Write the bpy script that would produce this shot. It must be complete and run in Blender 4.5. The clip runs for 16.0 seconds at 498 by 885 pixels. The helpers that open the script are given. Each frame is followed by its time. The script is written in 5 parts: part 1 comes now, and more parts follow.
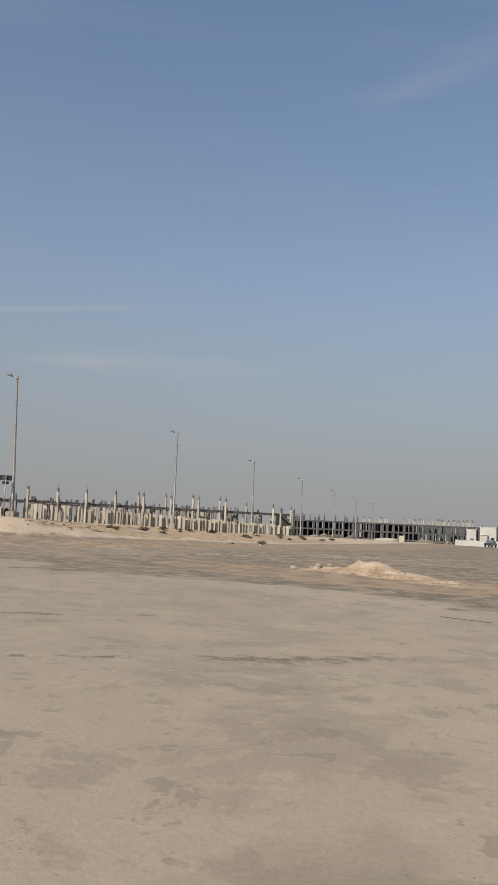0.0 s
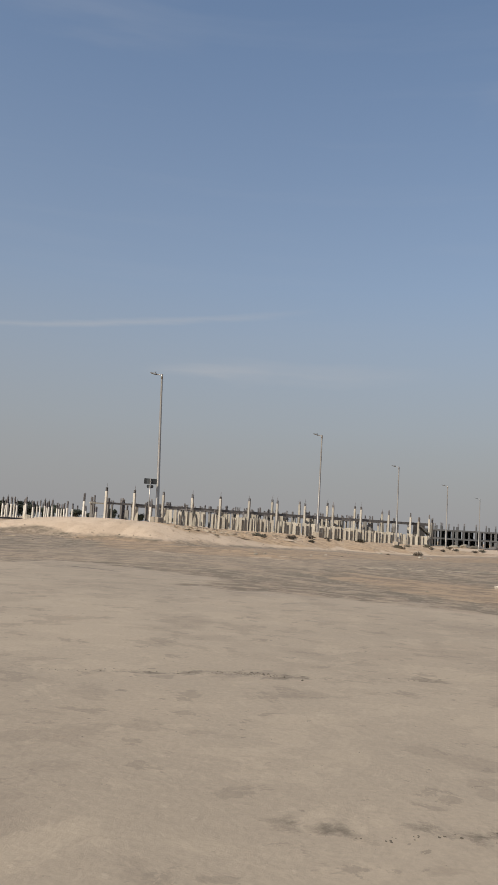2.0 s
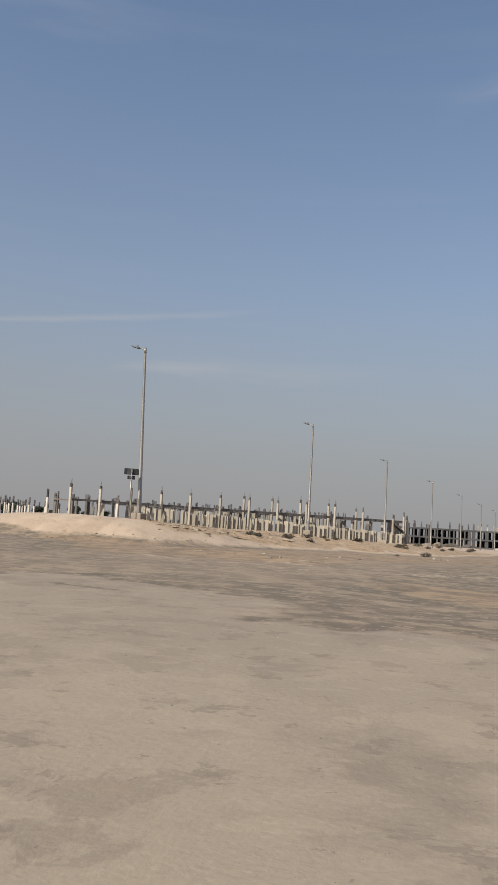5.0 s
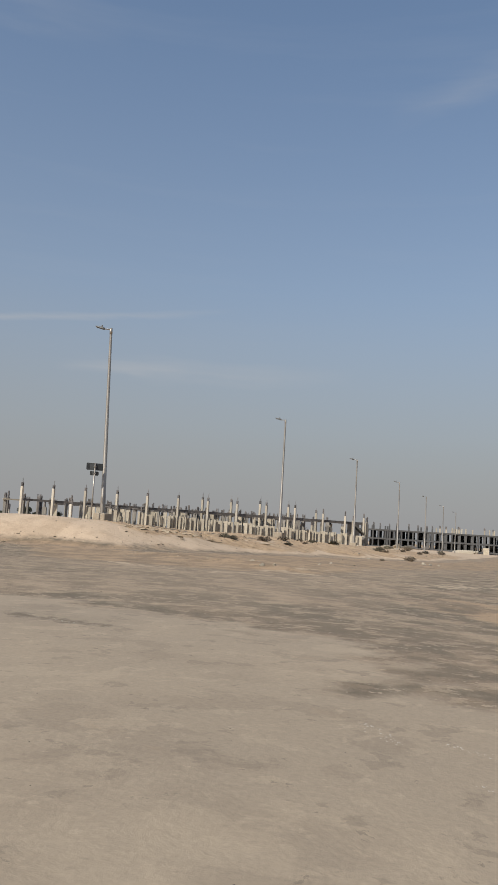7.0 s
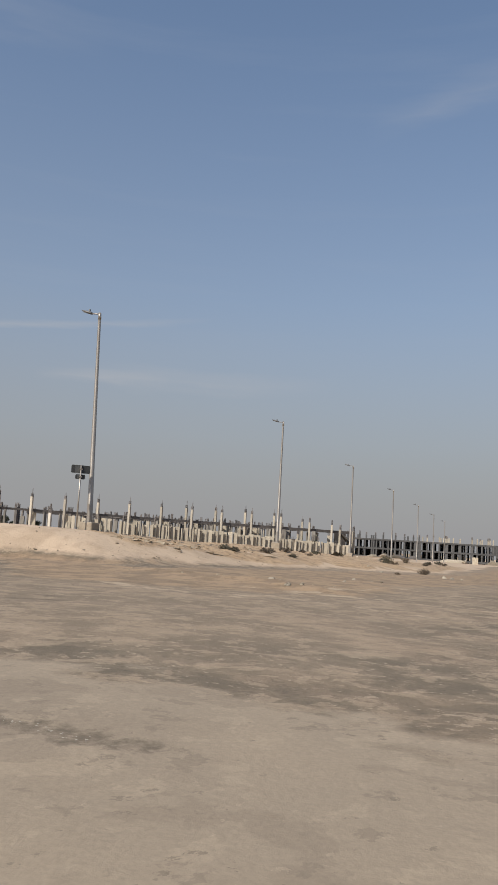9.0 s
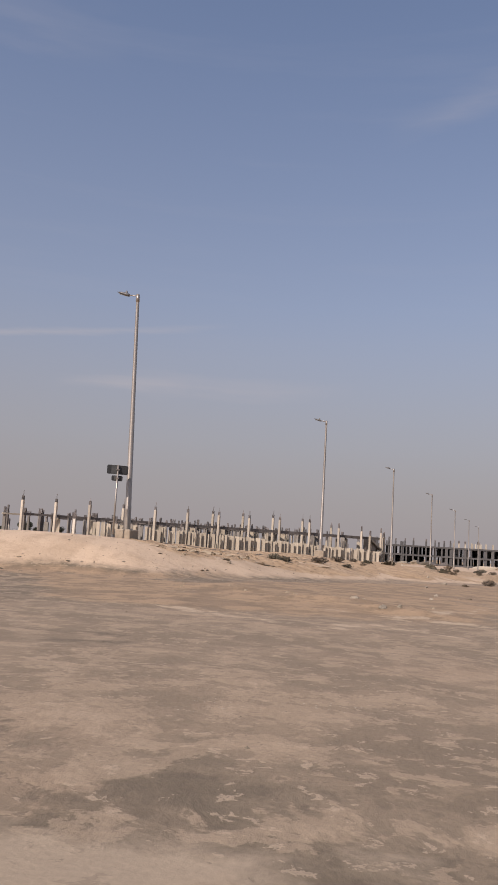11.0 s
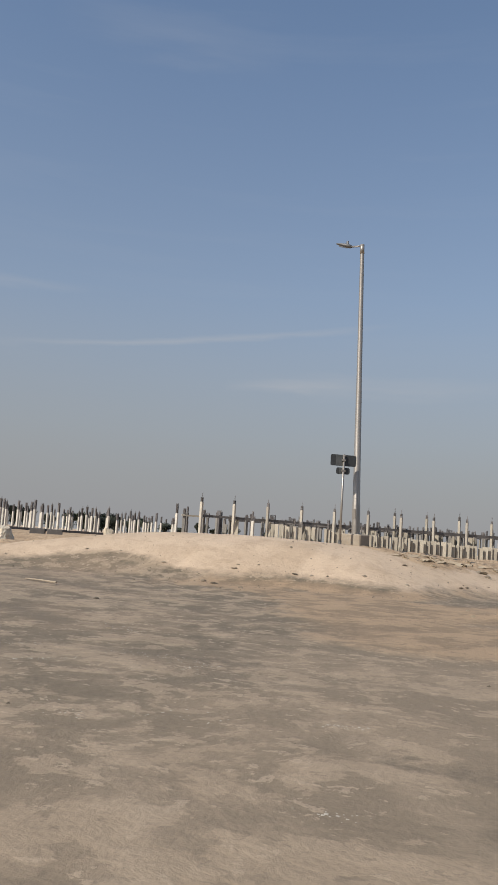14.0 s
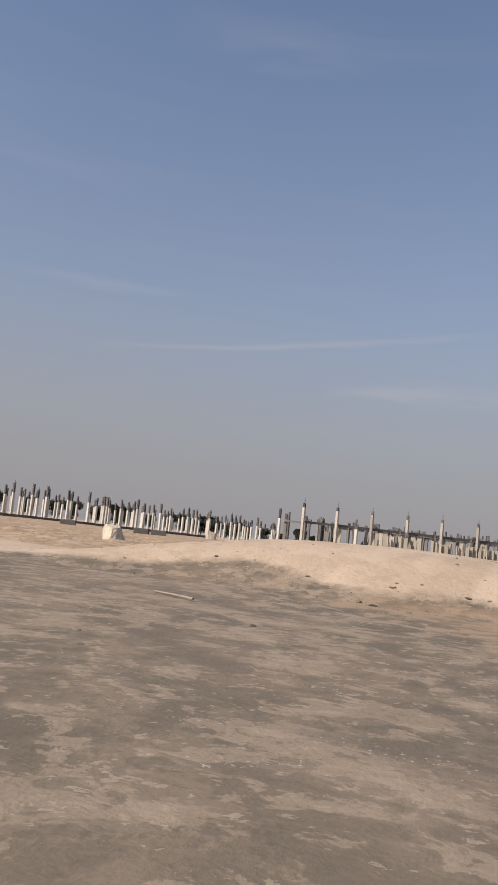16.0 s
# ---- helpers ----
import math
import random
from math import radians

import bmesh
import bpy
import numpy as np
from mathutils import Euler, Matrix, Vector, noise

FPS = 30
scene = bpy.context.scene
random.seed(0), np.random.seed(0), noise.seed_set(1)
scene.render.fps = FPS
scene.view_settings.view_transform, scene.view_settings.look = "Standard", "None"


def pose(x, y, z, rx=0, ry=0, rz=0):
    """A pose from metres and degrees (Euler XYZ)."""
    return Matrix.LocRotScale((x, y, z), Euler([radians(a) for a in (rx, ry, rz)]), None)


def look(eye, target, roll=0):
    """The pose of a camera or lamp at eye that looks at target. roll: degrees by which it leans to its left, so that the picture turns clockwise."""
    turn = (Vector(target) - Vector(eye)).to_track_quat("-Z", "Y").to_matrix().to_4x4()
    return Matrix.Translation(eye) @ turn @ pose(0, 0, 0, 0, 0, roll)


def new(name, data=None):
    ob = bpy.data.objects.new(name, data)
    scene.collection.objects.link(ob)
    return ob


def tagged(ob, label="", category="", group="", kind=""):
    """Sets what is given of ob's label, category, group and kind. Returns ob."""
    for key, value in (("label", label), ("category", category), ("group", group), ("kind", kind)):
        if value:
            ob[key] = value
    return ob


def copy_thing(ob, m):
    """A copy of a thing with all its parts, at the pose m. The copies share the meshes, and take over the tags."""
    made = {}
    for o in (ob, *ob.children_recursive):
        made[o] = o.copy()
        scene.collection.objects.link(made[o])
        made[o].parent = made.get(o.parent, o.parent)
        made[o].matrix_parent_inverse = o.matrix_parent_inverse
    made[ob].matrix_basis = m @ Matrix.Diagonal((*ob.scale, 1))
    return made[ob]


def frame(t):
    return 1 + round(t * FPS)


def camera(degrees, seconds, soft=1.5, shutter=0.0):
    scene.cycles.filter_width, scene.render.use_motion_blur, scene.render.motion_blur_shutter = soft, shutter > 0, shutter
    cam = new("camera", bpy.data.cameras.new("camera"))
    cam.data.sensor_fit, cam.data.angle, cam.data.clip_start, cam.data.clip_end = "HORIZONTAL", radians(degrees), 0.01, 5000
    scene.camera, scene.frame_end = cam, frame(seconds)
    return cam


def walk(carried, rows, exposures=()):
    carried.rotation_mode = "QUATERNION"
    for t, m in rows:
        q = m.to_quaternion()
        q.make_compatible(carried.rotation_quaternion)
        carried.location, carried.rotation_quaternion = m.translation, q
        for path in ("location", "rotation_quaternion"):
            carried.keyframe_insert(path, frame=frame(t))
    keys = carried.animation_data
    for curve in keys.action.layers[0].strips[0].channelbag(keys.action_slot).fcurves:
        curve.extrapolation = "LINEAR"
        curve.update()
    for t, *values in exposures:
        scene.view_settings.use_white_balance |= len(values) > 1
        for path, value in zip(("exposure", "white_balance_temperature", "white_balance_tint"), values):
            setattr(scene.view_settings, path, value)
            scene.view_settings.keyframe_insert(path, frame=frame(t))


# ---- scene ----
cam = camera(34.8, 16.0)

PATH = [
    (0, (32.394, -44.761, 0.071), (31.726, -42.886, 0.268), 2.6),
    (0.5, (31.536, -43.831, 0.049), (30.747, -42.005, 0.248), 2.7),
    (1, (30.645, -42.96, 0.02), (29.766, -41.175, 0.219), 3.1),
    (1.5, (29.802, -42.151, -0.003), (28.87, -40.393, 0.195), 3.2),
    (2, (29.059, -41.485, -0.006), (28.102, -39.741, 0.194), 3.4),
    (2.5, (28.315, -40.829, 0.016), (27.354, -39.086, 0.22), 3.5),
    (3, (27.523, -40.011, -0.003), (26.57, -38.265, 0.205), 3.5),
    (3.5, (26.811, -39.324, -0.013), (25.872, -37.571, 0.195), 3.6),
    (4, (25.949, -38.391, -0.067), (25.03, -36.627, 0.14), 3.5),
    (6.5, (21.977, -33.972, -0.2), (21.182, -32.147, 0.0), 3.5),
    (7, (21.286, -33.112, -0.211), (20.52, -31.277, -0.001), 3.5),
    (7.5, (20.568, -32.191, -0.223), (19.83, -30.345, -0.007), 3.5),
    (8, (19.885, -31.322, -0.233), (19.166, -29.469, -0.012), 3.4),
    (10.5, (16.498, -26.943, -0.168), (15.771, -25.097, 0.087), 3.3),
    (11, (15.808, -26.284, -0.169), (15.041, -24.454, 0.077), 3.4),
    (11.5, (14.99, -25.394, -0.182), (14.17, -23.585, 0.047), 3.6),
    (12, (14.267, -24.68, -0.184), (13.383, -22.898, 0.027), 3.7),
    (12.5, (13.444, -23.9, -0.218), (12.494, -22.153, -0.009), 3.5),
    (13, (12.697, -23.258, -0.197), (11.679, -21.549, 0.013), 3.4),
    (13.5, (11.881, -22.655, -0.206), (10.802, -20.985, 0.012), 3.6),
    (14, (11.141, -22.106, -0.179), (10.008, -20.473, 0.047), 3.8),
    (14.5, (10.381, -21.624, -0.2), (9.2, -20.026, 0.029), 4.1),
    (15, (9.623, -21.135, -0.216), (8.395, -19.573, 0.016), 4.5),
    (15.5, (8.872, -20.701, -0.198), (7.6, -19.175, 0.031), 5.3),
    (16, (8.156, -20.31, -0.227), (6.833, -18.827, -0.007), 6.1),
]
# ---------------------------------------------------------------- light
EXPOSURES = [
    (0.0, 0.0, 6450, 9), (2.0, 0.0, 6500, 10), (4.0, 0.0, 6500, 11), (7.0, 0.0, 6480, 9), (8.0, 0.0, 6500, 10), (10.3, 0.0, 6500, 13), (10.6, 0.0, 6650, 18),
    (11.0, 0.0, 6850, 22), (11.5, 0.0, 6950, 22), (11.8, 0.0, 6600, 12), (12.0, 0.0, 6450, 8), (12.5, 0.0, 6550, 4), (13.0, 0.0, 6400, 2), (13.5, 0.0, 6300, 0),
    (13.8, 0.0, 6400, 7), (14.0, 0.0, 6400, 10), (15.0, 0.0, 6550, 10), (15.5, 0.0, 6480, 12), (16.0, 0.0, 6550, 16),
]
walk(cam, [(t, look(eye, target, roll)) for t, eye, target, roll in PATH], EXPOSURES)

TO_SUN = Vector((-0.30, -0.95, 0.80)).normalized()
sun_data = bpy.data.lights.new("sun", "SUN")
sun_data.energy, sun_data.angle, sun_data.color = 4.8, radians(0.6), (1.0, 0.925, 0.81)
sun = new("sun", sun_data)
sun.matrix_world = look(TO_SUN * 60, (0, 0, 0))

world = bpy.data.worlds.new("sky")
scene.world = world
world.use_nodes = True
wn, wl = world.node_tree.nodes, world.node_tree.links
wn.clear()
w_out = wn.new("ShaderNodeOutputWorld")
w_bg = wn.new("ShaderNodeBackground")
w_sky = wn.new("ShaderNodeTexSky")
w_sky.sky_type, w_sky.sun_disc = "NISHITA", False
w_sky.sun_elevation = math.asin(TO_SUN.z)
w_sky.sun_rotation = math.atan2(TO_SUN.x, TO_SUN.y)
w_sky.air_density, w_sky.dust_density, w_sky.ozone_density, w_sky.altitude = 1.0, 1.0, 1.3, 0
w_bg.inputs["Strength"].default_value = 0.137
# thin cirrus: long level streaks
w_tc = wn.new("ShaderNodeTexCoord")
w_map = wn.new("ShaderNodeMapping")
w_map.inputs["Scale"].default_value = (2.2, 2.2, 26.0)
w_map.inputs["Rotation"].default_value = (0.03, 0.05, 0.0)
w_noise = wn.new("ShaderNodeTexNoise")
w_noise.inputs["Scale"].default_value, w_noise.inputs["Detail"].default_value = 1.1, 5.0
w_noise.inputs["Roughness"].default_value = 0.55
w_ramp = wn.new("ShaderNodeValToRGB")
w_ramp.color_ramp.elements[0].position, w_ramp.color_ramp.elements[1].position = 0.52, 0.80
w_ramp.color_ramp.elements[0].color = (0, 0, 0, 1)
w_ramp.color_ramp.elements[1].color = (0.06, 0.06, 0.06, 1)
w_mix = wn.new("ShaderNodeMix")
w_mix.data_type = "RGBA"
w_mix.inputs["B"].default_value = (4.3, 4.4, 4.55, 1)
wl.new(w_tc.outputs["Generated"], w_map.inputs["Vector"])
wl.new(w_map.outputs["Vector"], w_noise.inputs["Vector"])
wl.new(w_noise.outputs["Fac"], w_ramp.inputs["Fac"])
wl.new(w_ramp.outputs["Color"], w_mix.inputs["Factor"])
w_hue = wn.new("ShaderNodeHueSaturation")
w_hue.inputs["Saturation"].default_value = 1.12
w_hue.inputs["Hue"].default_value = 0.498
wl.new(w_sky.outputs["Color"], w_hue.inputs["Color"])
wl.new(w_hue.outputs["Color"], w_mix.inputs["A"])
# dust haze low over the land
w_sep = wn.new("ShaderNodeSeparateXYZ")
w_haze = wn.new("ShaderNodeValToRGB")
w_haze.color_ramp.interpolation = "B_SPLINE"
for k, (pos, v) in enumerate(((0.0, 0.97), (0.12, 0.90), (0.29, 0.46), (0.62, 0.10))):
    e = w_haze.color_ramp.elements[k] if k < 2 else w_haze.color_ramp.elements.new(pos)
    e.position, e.color = pos, (v, v, v, 1)
w_veil = wn.new("ShaderNodeMix")
w_veil.data_type = "RGBA"
w_veil.inputs["B"].default_value = (2.24, 2.24, 2.32, 1)
wl.new(w_tc.outputs["Generated"], w_sep.inputs["Vector"])
wl.new(w_sep.outputs["Z"], w_haze.inputs["Fac"])
wl.new(w_haze.outputs["Color"], w_veil.inputs["Factor"])
wl.new(w_mix.outputs["Result"], w_veil.inputs["A"])
# thin streaks of cirrus that stand over the land
def sky_math(kind, *values):
    node = wn.new("ShaderNodeMath")
    node.operation = kind
    for slot, value in zip(node.inputs, values):
        if isinstance(value, (int, float)):
            slot.default_value = value
        else:
            wl.new(value, slot)
    return node.outputs[0]


w_az = sky_math("ARCTAN2", w_sep.outputs["X"], w_sep.outputs["Y"])
w_fray_map = wn.new("ShaderNodeMapping")
w_fray_map.inputs["Scale"].default_value = (9.0, 9.0, 60.0)
w_fray = wn.new("ShaderNodeTexNoise")
w_fray.inputs["Scale"].default_value, w_fray.inputs["Detail"].default_value = 1.0, 4.0
wl.new(w_tc.outputs["Generated"], w_fray_map.inputs["Vector"])
wl.new(w_fray_map.outputs["Vector"], w_fray.inputs["Vector"])
w_last = w_veil.outputs["Result"]
# bearing and height of both ends, half thickness, strength
for az0, z0, az1, z1, half, amount in ((-0.95, 0.205, -0.42, 0.263, 0.0055, 0.34), (-0.645, 0.179, -0.475, 0.1885, 0.0095, 0.38), (-0.62, 0.186, -0.26, 0.193, 0.016, 0.20),
                                       (-0.24, 0.478, 0.02, 0.541, 0.020, 0.12), (-1.05, 0.276, -0.82, 0.282, 0.010, 0.16), (-0.90, 0.548, -0.58, 0.538, 0.030, 0.08)):
    slope = (z1 - z0) / (az1 - az0)
    away = sky_math("ADD", w_sep.outputs["Z"], sky_math("MULTIPLY_ADD", w_az, -slope, slope * az0 - z0))
    away = sky_math("ADD", away, sky_math("MULTIPLY_ADD", w_fray.outputs["Fac"], half * 2.4, -half * 1.2))
    thin = sky_math("SUBTRACT", 1.0, sky_math("MINIMUM", 1.0, sky_math("DIVIDE", sky_math("ABSOLUTE", away), half)))
    along = sky_math("ABSOLUTE", sky_math("MULTIPLY_ADD", w_az, 2 / (az1 - az0), -(az1 + az0) / (az1 - az0)))
    ends = sky_math("SUBTRACT", 1.0, sky_math("MINIMUM", 1.0, sky_math("POWER", along, 2.0)))
    w_x = wn.new("ShaderNodeMix")
    w_x.data_type = "RGBA"
    w_x.inputs["B"].default_value = (3.3, 3.36, 3.5, 1)
    wl.new(sky_math("MULTIPLY", sky_math("MULTIPLY", thin, ends), sky_math("MULTIPLY_ADD", w_fray.outputs["Fac"], amount, amount * 0.5)), w_x.inputs["Factor"])
    wl.new(w_last, w_x.inputs["A"])
    w_last = w_x.outputs["Result"]
wl.new(w_last, w_bg.inputs["Color"])
wl.new(w_bg.outputs["Background"], w_out.inputs["Surface"])


# ---------------------------------------------------------------- materials
def shader(name, base, rough=0.85, metal=0.0):
    m = bpy.data.materials.new(name)
    m.use_nodes = True
    b = m.node_tree.nodes["Principled BSDF"]
    b.inputs["Base Color"].default_value = (*base, 1)
    b.inputs["Roughness"].default_value, b.inputs["Metallic"].default_value = rough, metal
    return m, m.node_tree.nodes, m.node_tree.links, b


def tex_noise(n, l, scale, detail=4.0, rough=0.55, vector=None, squash=None):
    t = n.new("ShaderNodeTexNoise")
    t.inputs["Scale"].default_value, t.inputs["Detail"].default_value = scale, detail
    t.inputs["Roughness"].default_value = rough
    if vector is not None:
        if squash:
            mp = n.new("ShaderNodeMapping")
            mp.inputs["Scale"].default_value = squash
            l.new(vector, mp.inputs["Vector"])
            vector = mp.outputs["Vector"]
        l.new(vector, t.inputs["Vector"])
    return t.outputs["Fac"]


def ramp(n, l, fac, lo, hi, a=(0, 0, 0), b=(1, 1, 1)):
    r = n.new("ShaderNodeValToRGB")
    r.color_ramp.elements[0].position, r.color_ramp.elements[1].position = lo, hi
    r.color_ramp.elements[0].color, r.color_ramp.elements[1].color = (*a, 1), (*b, 1)
    l.new(fac, r.inputs["Fac"])
    return r.outputs["Color"]


def mixed(n, l, fac, a, b, kind="MIX"):
    m = n.new("ShaderNodeMix")
    m.data_type, m.blend_type = "RGBA", kind
    for value, slot in ((fac, "Factor"), (a, "A"), (b, "B")):
        if isinstance(value, (int, float)):
            m.inputs[slot].default_value = value
        elif isinstance(value, tuple):
            m.inputs[slot].default_value = (*value, 1)
        else:
            l.new(value, m.inputs[slot])
    return m.outputs["Result"]


def bumped(n, l, b, height, strength, distance):
    u = n.new("ShaderNodeBump")
    u.inputs["Strength"].default_value, u.inputs["Distance"].default_value = strength, distance
    l.new(height, u.inputs["Height"])
    l.new(u.outputs["Normal"], b.inputs["Normal"])


def surface(name, a, b, rough=0.85, metal=0.0, grain=14.0, stain=1.2, relief=0.01, spread=0.06, streak=None):
    """A weathered surface: two colours by stains, a fine grain, a small difference from piece to piece, relief."""
    m, n, l, bs = shader(name, a, rough, metal)
    tc = n.new("ShaderNodeTexCoord").outputs["Object"]
    info = n.new("ShaderNodeObjectInfo")
    shift = n.new("ShaderNodeVectorMath")
    shift.operation = "MULTIPLY_ADD"
    shift.inputs[1].default_value = (1, 1, 1)
    l.new(tc, shift.inputs[0])
    spin = n.new("ShaderNodeCombineXYZ")
    scaled = n.new("ShaderNodeMath")
    scaled.operation = "MULTIPLY"
    scaled.inputs[1].default_value = 37.0
    l.new(info.outputs["Random"], scaled.inputs[0])
    for k in ("X", "Y", "Z"):
        l.new(scaled.outputs[0], spin.inputs[k])
    l.new(spin.outputs[0], shift.inputs[2])
    v = shift.outputs[0]
    stains = ramp(n, l, tex_noise(n, l, stain, 5, 0.6, v, streak), 0.35, 0.68)
    col = mixed(n, l, stains, a, b)
    fine = tex_noise(n, l, grain, 3, 0.6, v)
    col = mixed(n, l, 0.22, col, ramp(n, l, fine, 0.3, 0.72, (0.55,) * 3, (1.25,) * 3), "MULTIPLY")
    each = n.new("ShaderNodeMapRange")
    each.inputs["To Min"].default_value, each.inputs["To Max"].default_value = 1 - spread * 2, 1 + spread
    l.new(info.outputs["Random"], each.inputs["Value"])
    hsv = n.new("ShaderNodeHueSaturation")
    l.new(col, hsv.inputs["Color"])
    l.new(each.outputs["Result"], hsv.inputs["Value"])
    l.new(hsv.outputs["Color"], bs.inputs["Base Color"])
    if relief:
        bumped(n, l, bs, fine, 0.6, relief)
    return m


M_CONCRETE = surface("pale_concrete", (0.445, 0.400, 0.322), (0.345, 0.306, 0.245), 0.9, grain=9, stain=0.9, spread=0.12, streak=(1, 1, 0.3))
M_CONCRETE_TALL = surface("front_column_concrete", (0.49, 0.445, 0.370), (0.38, 0.34, 0.28), 0.9, grain=9, stain=0.9, spread=0.12, streak=(1, 1, 0.3))
M_CONCRETE_RAW = surface("raw_concrete", (0.246, 0.230, 0.205), (0.172, 0.160, 0.143), 0.92, grain=9, stain=0.8, spread=0.16, streak=(1, 1, 0.3))
# dark concrete of beams, kerb and blocks; paints the shade on some columns and a wall
M_CONCRETE_DARK_SHADE = surface("dark_and_shaded_concrete", (0.139, 0.127, 0.119), (0.090, 0.082, 0.078), 0.92, grain=6, stain=0.5, spread=0.06)
# colour of the far frame, also of the block that paints a house recess's shade
M_CONCRETE_GREY = surface("grey_frame_and_shade", (0.104, 0.103, 0.103), (0.068, 0.068, 0.069), 0.9, grain=5, stain=0.4, spread=0.12)
M_WHITE_COLUMN = surface("whitewashed_concrete", (0.598, 0.559, 0.488), (0.484, 0.449, 0.387), 0.88, grain=9, stain=0.9, spread=0.10, streak=(1, 1, 0.3))
M_REBAR = surface("rusty_steel_bars", (0.205, 0.186, 0.178), (0.145, 0.130, 0.124), 0.8, 0.3, grain=20, stain=3, relief=0.0, spread=0.2)
M_GALVANISED = surface("galvanised_steel", (0.365, 0.335, 0.300), (0.285, 0.260, 0.230), 0.42, 0.6, grain=25, stain=2.5, relief=0.001, spread=0.04, streak=(1, 1, 0.15))
M_LAMP = surface("grey_lamp_housing", (0.16, 0.16, 0.16), (0.11, 0.11, 0.11), 0.5, 0.2, grain=30, stain=4, relief=0.0)
M_GLASS_LENS, _n, _l, _b = shader("lamp_lens", (0.16, 0.165, 0.17), 0.2)
M_SIGN_BACK = surface("dark_sign_backs", (0.028, 0.030, 0.031), (0.042, 0.045, 0.046), 0.55, 0.1, grain=18, stain=4, relief=0.001)
M_SIGN_MID = surface("grey_sign_backs", (0.085, 0.09, 0.09), (0.065, 0.07, 0.07), 0.55, 0.1, grain=18, stain=4, relief=0.001)
M_ROCK = surface("pale_limestone", (0.64, 0.57, 0.45), (0.47, 0.40, 0.30), 0.95, grain=9, stain=4.0, relief=0.10)
M_PALE_STONE = surface("pale_stones", (0.46, 0.41, 0.325), (0.34, 0.29, 0.22), 0.95, grain=9, stain=4.0, relief=0.05, spread=0.2)
M_STONE = surface("small_stones", (0.344, 0.291, 0.217), (0.230, 0.189, 0.139), 0.95, grain=9, stain=3, relief=0.02, spread=0.3)
M_SALT = surface("salt_flakes", (0.385, 0.353, 0.295), (0.328, 0.295, 0.246), 0.9, grain=30, stain=6, relief=0.002)
M_CRUST = surface("hard_sand_crust", (0.385, 0.316, 0.223), (0.295, 0.236, 0.160), 0.95, grain=12, stain=3, relief=0.02, spread=0.12)
M_STONE_DARK = surface("dark_clods", (0.246, 0.197, 0.139), (0.164, 0.130, 0.092), 0.95, grain=9, stain=3, relief=0.02, spread=0.3)
M_LEAF = surface("dusty_shrub_leaves", (0.094, 0.085, 0.056), (0.135, 0.111, 0.074), 0.8, grain=12, stain=3, relief=0.0, spread=0.25)
M_LEAF_DRY = surface("dry_shrub_twigs", (0.139, 0.102, 0.066), (0.090, 0.070, 0.049), 0.85, grain=12, stain=3, relief=0.0, spread=0.25)
M_TREE_LEAF = surface("dark_tree_leaves", (0.037, 0.048, 0.030), (0.057, 0.066, 0.041), 0.75, grain=3, stain=0.7, relief=0.0, spread=0.2)
M_BARK = surface("tree_bark", (0.12, 0.095, 0.07), (0.08, 0.065, 0.05), 0.9, grain=10, stain=2)
M_WHITE_WALL = surface("white_render", (0.508, 0.488, 0.451), (0.426, 0.406, 0.369), 0.85, grain=6, stain=0.5, relief=0.004)
M_WINDOW_DARK, _n, _l, _b = shader("dark_window_glass", (0.03, 0.035, 0.04), 0.15)
M_CAR, _n, _l, _b = shader("dark_blue_car_paint", (0.025, 0.035, 0.055), 0.3)
M_TYRE = surface("tyre_rubber", (0.02, 0.02, 0.02), (0.03, 0.03, 0.03), 0.85, grain=30, stain=3, relief=0.0)
M_WOOD = surface("weathered_wood", (0.36, 0.30, 0.22), (0.24, 0.19, 0.14), 0.9, grain=30, stain=5, relief=0.004)


